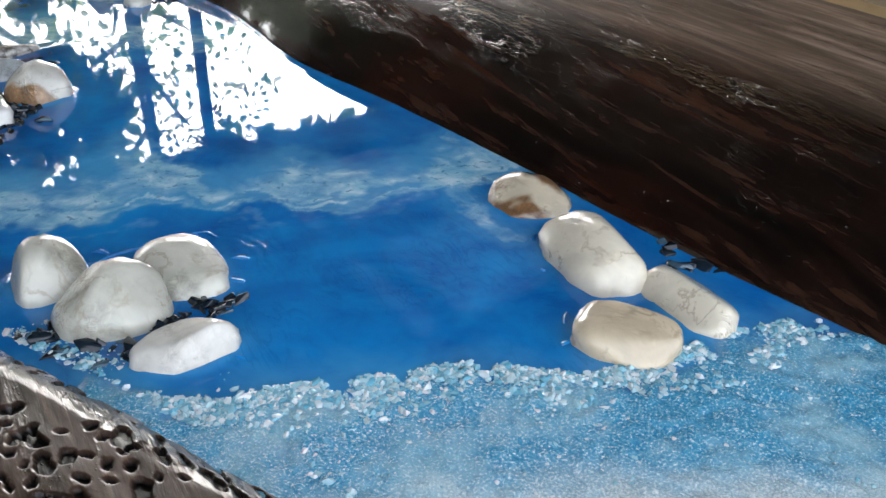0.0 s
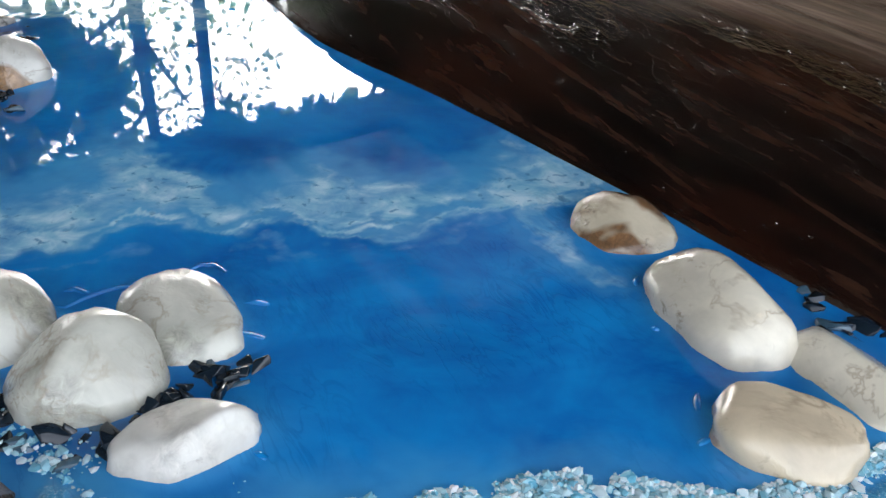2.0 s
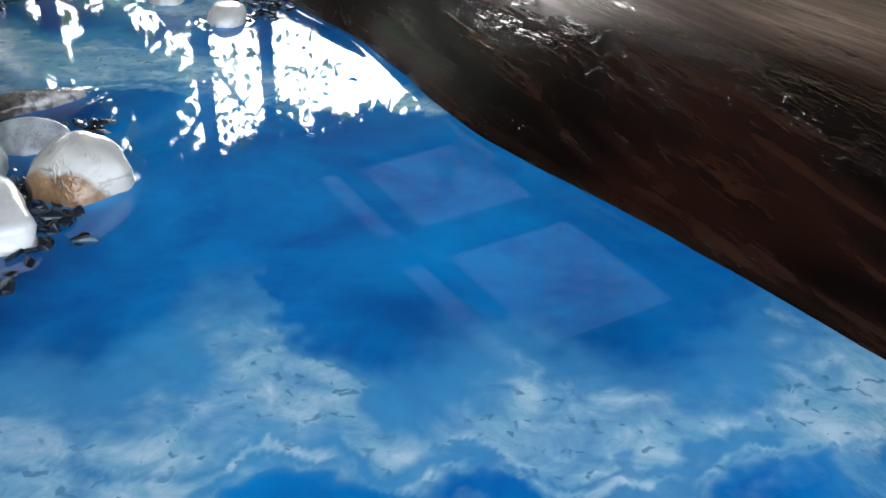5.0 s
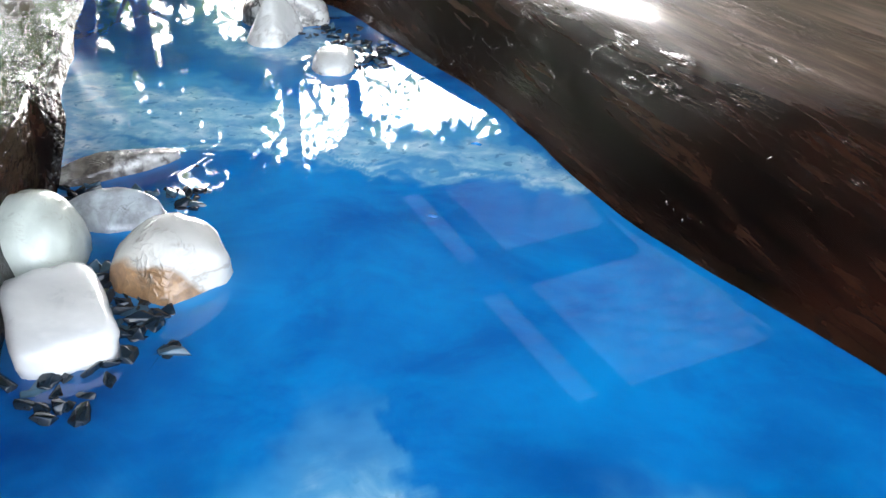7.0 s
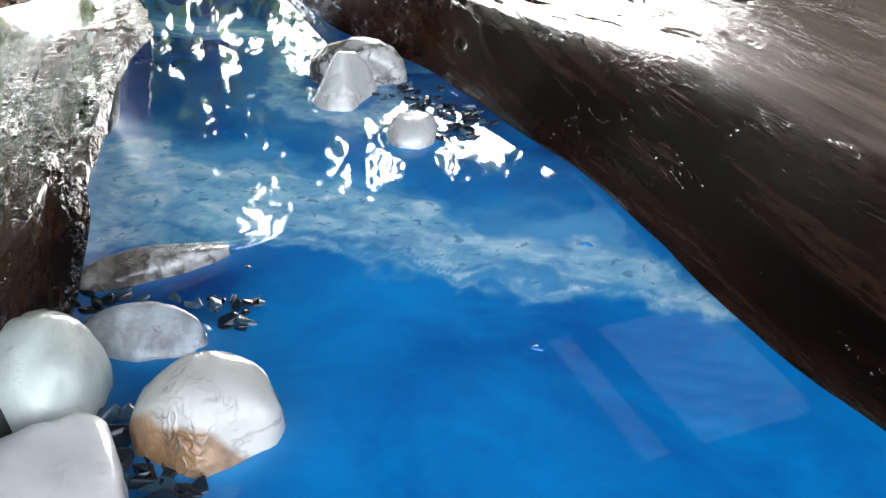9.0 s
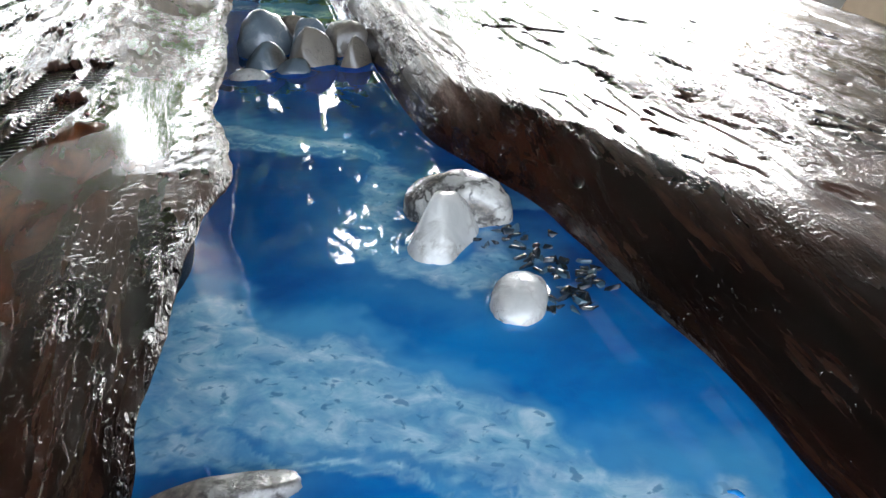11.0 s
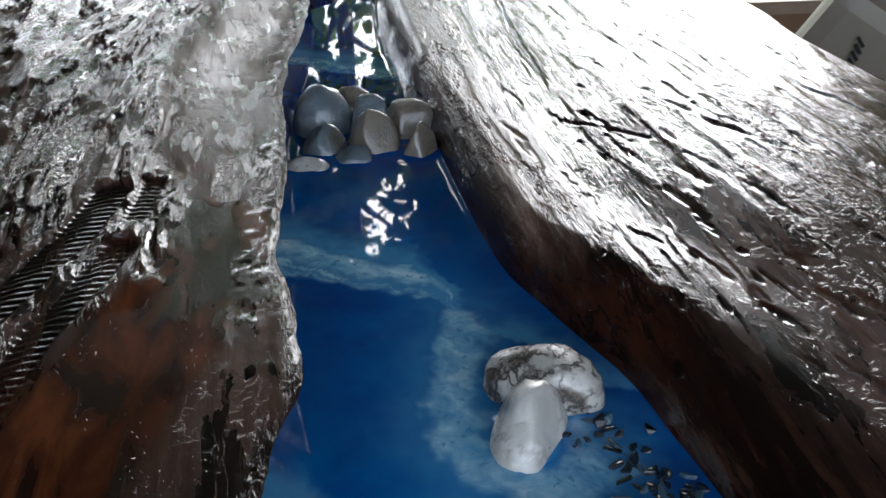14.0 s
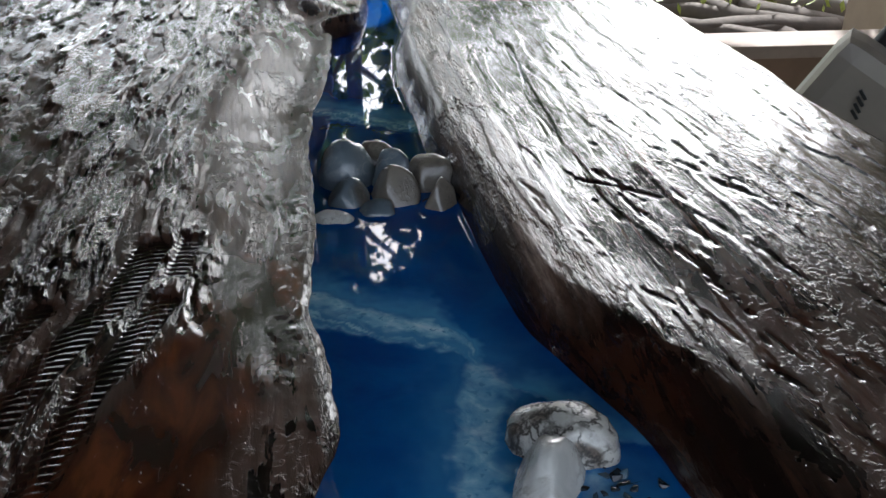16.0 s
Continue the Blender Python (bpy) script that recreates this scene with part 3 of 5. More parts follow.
def slab(side):
    """side 1: the slab with the broad slope; 0: the one with the steep lip."""
    fine = [(V0, 0.1, 0.006), (0.1, 0.55, 0.0014), (0.55, 0.6, 0.0024), (0.6, 1.15, 0.005), (1.15, 1.65, 0.0014), (1.65, 1.75, 0.002), (1.75, 2.3, 0.004), (2.3, V1 + 0.001, 0.006)]
    if side:
        fine = [(V0, 0.2, 0.006), (0.2, 1.0, 0.004), (1.0, 2.2, 0.0026), (2.2, V1 + 0.001, 0.006)]
    vs = np.concatenate([np.arange(a, b, d) for a, b, d in fine])
    near = np.concatenate([np.arange(0, 0.05, 0.002), np.arange(0.05, 0.25, 0.0022), np.arange(0.25, 0.75, 0.004)])
    if not side:
        near = np.concatenate([np.arange(0, 0.2, 0.0014), np.arange(0.2, 0.3, 0.0024), np.arange(0.3, 0.75, 0.004)])
    if side:
        edge = smooth_along(RIGHT_EDGE, vs)
        jitter = 0.0012 * fbm(vs * 16, vs * 0, 2, 5)
        outer = np.interp(vs, [V0, 0.5, 1.7, 2.1, V1], [0.88, 0.855, 0.80, 0.79, 0.74]) + 0.006 * fbm(vs * 6, vs * 0, 3, 8)
    else:
        edge = smooth_along(LEFT_EDGE, vs)
        jitter = 0.0026 * fbm(vs * 18, vs * 0, 3, 15) + (0.0003 + 0.0016 * step(-vs, -0.8, -0.6)) * fbm(vs * 80, vs * 0, 2, 16)
        outer = np.interp(vs, [V0, V1], [-0.42, -0.50]) + 0.006 * fbm(vs * 6, vs * 0, 3, 18)
    width = np.abs(outer - edge)
    q = near[None, :] * (width / near[-1])[:, None]
    v = np.repeat(vs[:, None], len(near), 1)
    u = edge[:, None] + q * (1 if side else -1) + jitter[:, None] * np.exp(-q / 0.012)
    if side:
        slope = np.interp(v, [V0, 0.5, 0.75, 1.0, 1.2, 1.4, 1.5, V1], [0.14, 0.13, 0.10, 0.10, 0.075, 0.045, 0.03, 0.025])
        top = np.interp(v, [V0, 0.6, 1.0, 1.25, 1.45, 2.0, V1], [0.825, 0.818, 0.815, 0.808, 0.805, 0.801, 0.800])
        top = top + (np.interp(v, [V0, 0.6, 1.3, 1.6, 2.0, V1], [0.845, 0.838, 0.819, 0.811, 0.808, 0.808]) - top) * step(q, 0.04 + 0.07 * step(v, 1.1, 1.4), 0.2 + 0.1 * step(v, 1.1, 1.4))
        top = top - 0.004 * np.exp(-((q - 0.11) / 0.045) ** 2) * step(v, 1.15, 1.4)
        foot = TOP - 0.012
        shape = np.sqrt(np.clip(1 - (1 - np.clip(q / slope, 0, 1)) ** 2, 0, 1)) * 0.55 + 0.45 * step(q / slope, -0.3, 1.05)
    else:
        slope = np.interp(v, [V0, 0.45, 0.6, 0.85, 1.05, 1.2, V1], [0.035, 0.035, 0.035, 0.03, 0.022, 0.012, 0.012])
        top = np.interp(v, [V0, 0.3, 0.5, 0.8, 1.0, 1.3, 1.6, 1.9, V1], [0.765, 0.765, 0.768, 0.79, 0.810, 0.818, 0.80, 0.785, 0.785])
        top = top + (np.interp(v, [V0, 0.5, 1.0, V1], [0.775, 0.78, 0.822, 0.822]) - top) * step(q, 0.015, 0.13)
        foot = TOP - 0.012
        beach = step(-v, -0.8, -0.6)
        shape = np.clip(q / slope, 0, 1) ** 0.6 * (1 - beach) + beach * (1 - (1 - np.clip(q / slope / 1.25, 0, 1)) ** 2)
    z = foot + (top - foot) * shape
    relief_share = step(q, 0.0, 0.03) * 0.85 + 0.15
    height, rough, bark_shade = wood_height(u, v, q, side)
    z = z + height * relief_share
    worn_sheen = np.zeros_like(u)
    if side:
        red = (0.22 + 0.35 * step(v, 0.95, 1.15)) * step(v, 0.25, 0.5) * step(-v, -1.55, -1.3) * step(q, 0.06, 0.11) * step(-q, -0.34, -0.16)
        # sheen on the upper slope painted as paler wood
        worn_sheen = 0.95 * step(q + 0.06 * step(v, 0.7, 1.0), 0.12, 0.20) * step(-v, -1.28, -0.95)
        # sky glare on the bank by the dam, painted pale
        worn_sheen = np.maximum(worn_sheen, 0.9 * step(v, 1.40, 1.52) * step(-q, -0.09, -0.06) * step(q, 0.006, 0.02))
        plate = step(q, 0.03, 0.07) * (0.03 + 0.5 * step(v, 1.0, 1.25) * step(-v, -1.55, -1.35))
    else:
        red = 1.2 * step(0.062 - line_distance(u, v, [(0.03, 0.86), (0.0, 1.0), (0.02, 1.16), (0.06, 1.287), (0.085, 1.336), (0.109, 1.41), (0.116, 1.5)]), 0, 0.03)
        plate = 0.97 * step(v, 1.12, 1.28) * (1 - 0.9 * np.clip(rough, 0, 1)) * (1 - np.clip(red, 0, 1))
        calm = 1 - 0.85 * np.clip(red, 0, 1) * step(q, 0.02, 0.035)
        rough, bark_shade = rough * calm, bark_shade * calm
        worn_sheen = 0.4 * step(-v, -0.75, -0.6)
        rough = rough * (1 - step(-v, -0.75, -0.6)) + 0.5 * step(-v, -0.7, -0.6) * step(-q, -0.040, -0.030)
    red = red * step(fbm(u * 16, v * 6, 3, 77 + side), -0.5 if side else -1.1, 0.2 if side else -0.4)
    rng = np.random.RandomState(7 + side)
    if side == 0:
        taken = []
        for k in range(2600):                       # worm-eaten pits of the beach end
            pv, pq = rng.uniform(0.08, 0.62), rng.uniform(0.0, 0.22)
            slit = pq < 0.035 and pv < 0.34            # long slits along the rim
            big = rng.rand() ** 1.7
            gap = 0.6 + 0.9 * big
            if value_noise(np.array(pq * 26), np.array(pv * 18), 41) < 0.22 and not slit:
                continue
            if any(abs(pv - b) < 0.0165 * gap and abs(pq - c) < (0.0055 if slit else 0.0085 * gap) for b, c in taken):
                continue
            taken.append((pv, pq))
            i0, i1 = np.searchsorted(vs, (pv - 0.022, pv + 0.022))
            pu = np.interp(pv, vs, edge) - pq
            a = np.interp(pv, [0.1, 0.25, 0.42, 0.6], [-0.5, -0.35, 0.5, 0.4]) + rng.normal(0.0, 0.08 if slit else 0.35)
            du, dv = u[i0:i1] - pu, v[i0:i1] - pv
            x, y = du * math.cos(a) - dv * math.sin(a), du * math.sin(a) + dv * math.cos(a)
            long = rng.uniform(0.008, 0.014) if slit else 0.0030 + 0.0110 * big
            wide = rng.uniform(0.0012, 0.0022) if slit else min(rng.uniform(0.0014, 0.0052), long * rng.uniform(0.35, 0.8))
            d = step(1.1 - (np.abs(x / wide) ** 3 + np.abs(y / long) ** 3) ** 0.333 + 0.55 * fbm(u[i0:i1] * 110, v[i0:i1] * 110, 3, 93), 0.0, 0.22)
            z[i0:i1] -= 0.0028 * d
            # pit floors blackened by shade put into the colour
            bark_shade[i0:i1] = np.maximum(bark_shade[i0:i1], d)
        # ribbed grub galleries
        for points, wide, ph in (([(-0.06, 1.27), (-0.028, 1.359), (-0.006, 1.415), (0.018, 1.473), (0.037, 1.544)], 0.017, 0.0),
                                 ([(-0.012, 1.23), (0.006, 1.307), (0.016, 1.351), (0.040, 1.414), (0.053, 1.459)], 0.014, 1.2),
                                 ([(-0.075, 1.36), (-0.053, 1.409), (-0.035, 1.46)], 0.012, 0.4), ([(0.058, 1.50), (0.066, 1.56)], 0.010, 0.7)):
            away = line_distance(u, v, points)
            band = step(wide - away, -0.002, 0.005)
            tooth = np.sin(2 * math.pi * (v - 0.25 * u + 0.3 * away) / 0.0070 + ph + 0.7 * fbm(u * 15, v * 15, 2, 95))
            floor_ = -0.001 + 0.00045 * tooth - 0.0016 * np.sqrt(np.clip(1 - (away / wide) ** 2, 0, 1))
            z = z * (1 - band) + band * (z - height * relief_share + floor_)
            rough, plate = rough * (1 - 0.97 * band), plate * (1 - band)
            # troughs between ribs slightly darkened, as painted shade
            bark_shade = np.maximum(bark_shade, band * step(-tooth, 0.2, 0.9) * 0.12)
    else:
        pits = [(0.382, 1.347), (0.398, 1.343), (0.413, 1.340), (0.435, 1.343), (0.419, 1.300), (0.414, 1.369), (0.462, 1.330), (0.47, 1.40), (0.50, 1.36)]
        for pu, pv in pits:
            d = step(1.3 - np.hypot((u - pu) / 0.0022, (v - pv + 0.4 * (u - pu)) / 0.008), 0.0, 0.7)
            z = z - 0.0022 * d
            # the hole's shade painted dark
            bark_shade = np.maximum(bark_shade, 0.7 * d)
        for k in range(55):                         # shallow scoops torn along the grain
            pv = rng.uniform(1.12, 1.75)
            pu = np.interp(pv, vs, edge) + np.interp(pv, [1.1, 1.4, 1.75], [0.10, 0.06, 0.05]) + rng.rand() ** 1.3 * 0.22
            long, wide, a = 0.008 + 0.035 * rng.rand() ** 2, rng.uniform(0.0018, 0.0050), rng.normal(0.2, 0.12)
            i0, i1 = np.searchsorted(vs, (pv - 0.05, pv + 0.05))
            du, dv = u[i0:i1] - pu, v[i0:i1] - pv
            x_, y_ = du * math.cos(a) + dv * math.sin(a), -du * math.sin(a) + dv * math.cos(a)
            d = step(1.15 - np.hypot(x_ / wide, y_ / long) + 0.7 * fbm(u[i0:i1] * 90, v[i0:i1] * 40, 4, 98), 0.0, 0.35)
            z[i0:i1] -= 0.0011 * d
            rough[i0:i1] *= 1 - 0.9 * d
            plate[i0:i1] *= 1 - d
        splits = [([(0.446, 1.669), (0.480, 1.640), (0.512, 1.603)], 0.0018), ([(0.555, 1.95), (0.572, 1.85), (0.58, 1.778)], 0.0009), ([(0.607, 1.886), (0.622, 1.79), (0.628, 1.696)], 0.0010),
                  ([(0.481, 2.145), (0.476, 2.05), (0.465, 1.964)], 0.0008)]
        for k in range(26):
            pv, pq = rng.uniform(1.15, 2.4), rng.uniform(0.06, 0.4)
            pu = np.interp(pv, vs, edge) + pq
            if math.hypot(pu - 0.48, pv - 1.64) < 0.1:
                continue
            long, a = rng.uniform(0.01, 0.045), rng.normal(0.0, 0.12)
            splits.append(([(pu - long * a, pv - long), (pu + rng.normal(0, 0.002), pv), (pu + long * a, pv + long)], rng.uniform(0.0006, 0.0012)))
        for points, wide in splits:                 # thin splits along the grain
            d = step(wide - line_distance(u + 0.0006 * fbm(u * 60, v * 60, 2, 97), v, points), -0.0012, 0.0008)
            z = z - 0.0018 * d
            # shade inside the split, put into the colour
            bark_shade = np.maximum(bark_shade, 0.6 * d)
    shape_all = np.concatenate([shape, np.ones((len(vs), 4))], 1)
    # outer face and underside
    sign = 1 if side else -1
    for off, level in ((0.004, -0.01), (0.006, -0.05), (0.002, None)):
        u = np.concatenate([u, u[:, -1:] + sign * off], 1)
        v = np.concatenate([v, v[:, -1:]], 1)
        z = np.concatenate([z, (z[:, -1:] + level) if level else np.full((len(vs), 1), 0.69)], 1)
        bark_shade, plate, red, rough, worn_sheen = (np.concatenate([m, np.zeros((len(vs), 1))], 1) for m in (bark_shade, plate, red, rough, worn_sheen))
    u = np.concatenate([u, edge[:, None] + sign * 0.004], 1)
    v = np.concatenate([v, v[:, -1:]], 1)
    z = np.concatenate([z, np.full((len(vs), 1), 0.69)], 1)
    bark_shade, plate, red, rough, worn_sheen = (np.concatenate([m, np.zeros((len(vs), 1))], 1) for m in (bark_shade, plate, red, rough, worn_sheen))
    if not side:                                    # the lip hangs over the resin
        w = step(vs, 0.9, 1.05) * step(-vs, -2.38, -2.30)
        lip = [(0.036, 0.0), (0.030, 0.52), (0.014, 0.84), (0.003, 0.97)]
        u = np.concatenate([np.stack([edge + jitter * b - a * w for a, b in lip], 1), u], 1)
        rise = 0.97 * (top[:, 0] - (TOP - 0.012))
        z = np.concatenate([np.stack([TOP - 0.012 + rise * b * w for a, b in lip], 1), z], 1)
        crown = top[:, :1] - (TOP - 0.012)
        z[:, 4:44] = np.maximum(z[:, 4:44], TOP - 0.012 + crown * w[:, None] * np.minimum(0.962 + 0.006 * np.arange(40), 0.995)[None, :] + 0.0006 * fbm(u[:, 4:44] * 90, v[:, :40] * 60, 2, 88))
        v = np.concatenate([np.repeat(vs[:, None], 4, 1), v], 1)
        # painted shade below the rim; the lip's underside gets it too
        bark_shade = np.maximum(bark_shade, 0.4 * step(v[:, 4:], 0.8, 1.0) * step(-shape_all, -0.8, -0.5))
        bark_shade, plate, red, rough, worn_sheen = (np.concatenate([np.full((len(vs), 4), fill), m], 1) for m, fill in ((bark_shade, 0.9), (plate, 0.1), (red, 0.0), (rough, 0.3), (worn_sheen, 0.0)))
    x, y = xy(u, v)
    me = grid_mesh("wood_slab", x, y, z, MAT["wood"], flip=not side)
    for name, values in (("hollow_shade", bark_shade), ("plate", plate), ("red", red), ("rough", rough), ("worn_sheen", worn_sheen)):
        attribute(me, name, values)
    return part("wood_slab", me, table, "dark varnished wood slab with a " + ("broad sloping inner side" if side else "steep live edge"))


slab(1)
slab(0)

# ---- stones: name, place, half sizes, turn, height above the resin, material, squareness, seed, label ----
STONES = [
    ("pebble", (0.118, 0.650), (0.034, 0.029), -17, 0.020, "brown", 2.3, 31, "cream pebble with a brown vein beside the wood", [(-0.5, -0.4, 0.75, 0.66), (0.35, -0.55, 0.75, 0.64), (0.7, 0.1, 0.6, 0.75)]),
    ("pebble", (0.160, 0.561), (0.050, 0.030), -62, 0.031, "cream", 2.4, 2, "large smooth white pebble set in the resin", [(-0.6, -0.1, 0.75, 0.74), (0.3, -0.9, 0.3, 0.86), (0.75, 0.2, 0.6, 0.80)]),
    ("pebble", (0.172, 0.466), (0.034, 0.025), -24, 0.017, "beige", 2.7, 3, "flat beige pebble with fine brown cracks", [(0.05, 0.0, 1, 0.66), (0.1, -0.85, 0.5, 0.80)]),
    ("pebble", (0.218, 0.512), (0.041, 0.026), -63, 0.015, "cream", 2.3, 4, "long white pebble at the foot of the wood slope", [(-0.5, -0.4, 0.75, 0.55), (0.5, 0.4, 0.75, 0.60)]),
    ("pebble", (-0.216, 0.512), (0.028, 0.032), 30, 0.032, "grey_white", 2.2, 5, "upright pale grey pebble among black chips", [(-0.75, -0.45, 0.35, 0.60), (0.5, -0.6, 0.55, 0.66), (0.7, 0.1, 0.7, 0.74)]),
    ("pebble", (-0.156, 0.476), (0.038, 0.031), 23, 0.035, "grey_white", 2.3, 6, "broad grey-white pebble with a rounded ridge", [(0.62, -0.25, 0.70, 0.62), (-0.62, -0.2, 0.70, 0.62), (-0.1, -0.85, 0.5, 0.76)]),
    ("pebble", (-0.127, 0.529), (0.044, 0.030), -50, 0.018, "grey_white", 2.1, 7, "oval grey-white pebble with a brown crack", [(0.1, -0.2, 1, 0.68), (0.3, -0.85, 0.4, 0.80)]),
    ("pebble", (-0.097, 0.439), (0.034, 0.023), 29, 0.021, "white", 2.4, 8, "wedge-shaped white pebble beside black chips", [(-0.42, 0.05, 0.90, 0.46), (-0.3, -0.85, 0.45, 0.56), (0.72, -0.6, 0.35, 0.60), (0.3, 0.8, 0.4, 0.7)]),
    ("pebble", (-0.450, 0.850), (0.029, 0.033), 25, 0.041, "green_white", 2.0, 9, "smooth egg-shaped pale green-grey pebble", []),
    ("pebble", (-0.401, 0.791), (0.038, 0.024), -50, 0.019, "chalk", 5.0, 10, "flat square white pebble", [(0.1, -0.1, 1, 0.80)]),
    ("pebble", (-0.367, 0.844), (0.032, 0.029), 31, 0.036, "rust", 2.2, 11, "white pebble with a rusty brown hollow face", [(-0.25, -0.85, 0.30, 0.62), (0.75, -0.5, 0.3, 0.66), (-0.6, -0.3, 0.75, 0.76), (0.55, -0.1, 0.8, 0.78)]),
    ("pebble", (-0.430, 0.897), (0.031, 0.016), 14, 0.019, "striped", 2.1, 12, "small grey striped pebble behind others", [(0.45, -0.4, 0.8, 0.52), (-0.3, -0.6, 0.75, 0.62)]),
    ("pebble", (-0.462, 0.958), (0.043, 0.013), 45, 0.013, "marble", 2.4, 13, "long thin grey-brown stone lying flat in the resin", [(-0.3, -0.5, 0.8, 0.55), (0.2, 0.5, 0.8, 0.6)]),
    ("pebble", (-0.463, 1.288), (0.041, 0.029), 8, 0.034, "cap", 2.1, 14, "rounded grey marbled stone capping a paler one", [(0.6, -0.7, 0.2, 0.84)]),
    ("pebble", (-0.460, 1.243), (0.025, 0.039), 8, 0.036, "bone", 2.4, 15, "tapered white stone leaning on a marbled one", [(-0.85, -0.15, 0.50, 0.66), (0.85, -0.20, 0.45, 0.70), (0.05, -0.80, 0.58, 0.74), (-0.5, -0.7, 0.45, 0.78)]),
    ("pebble", (-0.382, 1.181), (0.018, 0.028), 10, 0.015, "bone", 2.2, 16, "small pale pebble almost sunk in the resin", []),
    ("pebble", (-0.832, 1.622), (0.032, 0.032), 30, 0.051, "slate", 2.1, 17, "large round blue-grey pebble of a dam across the river", [(0.7, -0.1, 0.6, 0.84)]),
    ("pebble", (-0.822, 1.672), (0.026, 0.020), 30, 0.032, "umber", 2.1, 18, "mottled pebble on top of the dam", [(0.4, -0.4, 0.7, 0.7)]),
    ("pebble", (-0.803, 1.572), (0.024, 0.022), 30, 0.027, "slate", 2.2, 19, "dark blue-grey pebble at the dam's foot", [(-0.6, -0.4, 0.65, 0.55), (0.65, -0.35, 0.65, 0.55), (0.1, -0.85, 0.4, 0.66)]),
    ("pebble", (-0.785, 1.640), (0.025, 0.021), 28, 0.038, "slate", 2.8, 20, "square blue-grey pebble in the dam", [(0.1, -0.5, 0.85, 0.62), (-0.75, -0.4, 0.4, 0.66), (0.7, -0.5, 0.4, 0.72)]),
    ("pebble", (-0.760, 1.596), (0.032, 0.022), 10, 0.041, "umber", 2.3, 21, "pointed grey-brown stone in the dam", [(-0.70, -0.45, 0.50, 0.42), (0.62, -0.35, 0.68, 0.40), (-0.15, -0.9, 0.35, 0.58)]),
    ("pebble", (-0.740, 1.648), (0.029, 0.022), 26, 0.036, "umber", 2.4, 22, "flat-topped grey stone beside the slope", [(0.15, -0.15, 1, 0.70), (-0.6, -0.65, 0.35, 0.62), (0.6, -0.6, 0.45, 0.66)]),
    ("pebble", (-0.708, 1.606), (0.021, 0.020), 25, 0.033, "umber", 2.2, 23, "small triangular pale stone at the dam's end", [(-0.80, -0.2, 0.50, 0.42), (0.78, -0.2, 0.55, 0.46), (0.0, -0.88, 0.40, 0.56)]),
    ("pebble", (-0.762, 1.563), (0.020, 0.014), 28, 0.015, "slate", 2.2, 24, "half sunk blue pebble before the dam", [(-0.5, -0.5, 0.7, 0.5), (0.5, -0.5, 0.7, 0.6)]),
    ("pebble", (-0.796, 1.528), (0.022, 0.014), 20, 0.010, "bone", 2.2, 25, "small white pebble just breaking the resin", [(0.3, -0.5, 0.8, 0.6)]),
]


# ---- resin river with its foam, veils and beach ----
def interp_band(points, u):
    p = sorted(points)
    return np.interp(u, [a for a, _ in p], [b for _, b in p])


FOAM = [  # near rim and far rim of each wave, as (across, along)
    ([(0.05, 0.655), (0.109, 0.632), (0.171, 0.610), (0.199, 0.616), (0.228, 0.611), (0.240, 0.584), (0.262, 0.576), (0.284, 0.580), (0.294, 0.553), (0.308, 0.542), (0.338, 0.535), (0.367, 0.531), (0.42, 0.515), (0.5, 0.50)],
     [(0.05, 0.72), (0.117, 0.701), (0.150, 0.681), (0.180, 0.695), (0.205, 0.735), (0.236, 0.722), (0.244, 0.66), (0.257, 0.625), (0.269, 0.617), (0.314, 0.633), (0.334, 0.640), (0.350, 0.615), (0.396, 0.572), (0.43, 0.58), (0.5, 0.61)], 0.030),
    ([(0.05, 1.10), (0.122, 1.082), (0.196, 1.068), (0.248, 1.045), (0.272, 1.023), (0.295, 1.002), (0.309, 0.978), (0.327, 0.975), (0.364, 0.960), (0.392, 0.931), (0.412, 0.907), (0.5, 0.87)],
     [(0.05, 1.25), (0.129, 1.255), (0.166, 1.245), (0.190, 1.19), (0.243, 1.173), (0.280, 1.115), (0.303, 1.112), (0.320, 1.069), (0.332, 1.030), (0.352, 1.034), (0.394, 1.019), (0.419, 0.985), (0.424, 0.92), (0.5, 0.89)], 0.020),
    ([(0.1, 1.53), (0.168, 1.510), (0.214, 1.484), (0.257, 1.460), (0.297, 1.424), (0.305, 1.40), (0.5, 1.2)],
     [(0.1, 1.60), (0.166, 1.580), (0.218, 1.530), (0.276, 1.510), (0.295, 1.455), (0.305, 1.41), (0.5, 1.2)], 0.012),
    ([(0.1, 2.06), (0.182, 2.039), (0.249, 1.985), (0.33, 1.934)], [(0.1, 2.1), (0.187, 2.072), (0.254, 2.027), (0.33, 1.984)], 0.02),
]
STRIPS = [  # foam drawn out along a line: points, half width, strength
    ([(0.300, 1.43), (0.285, 1.37), (0.272, 1.33), (0.268, 1.28), (0.285, 1.25), (0.325, 1.225), (0.345, 1.25)], 0.020, 0.85),
    ([(0.470, 0.615), (0.472, 0.565), (0.445, 0.530), (0.415, 0.500), (0.410, 0.470), (0.418, 0.44)], 0.010, 0.62),
    ([(0.107, 0.612), (0.147, 0.599), (0.192, 0.594)], 0.006, 0.3),
    ([(0.235, 0.576), (0.29, 0.538), (0.36, 0.524), (0.40, 0.518)], 0.006, 0.32),
    ([(0.355, 1.278), (0.358, 1.245)], 0.016, 0.6),
]


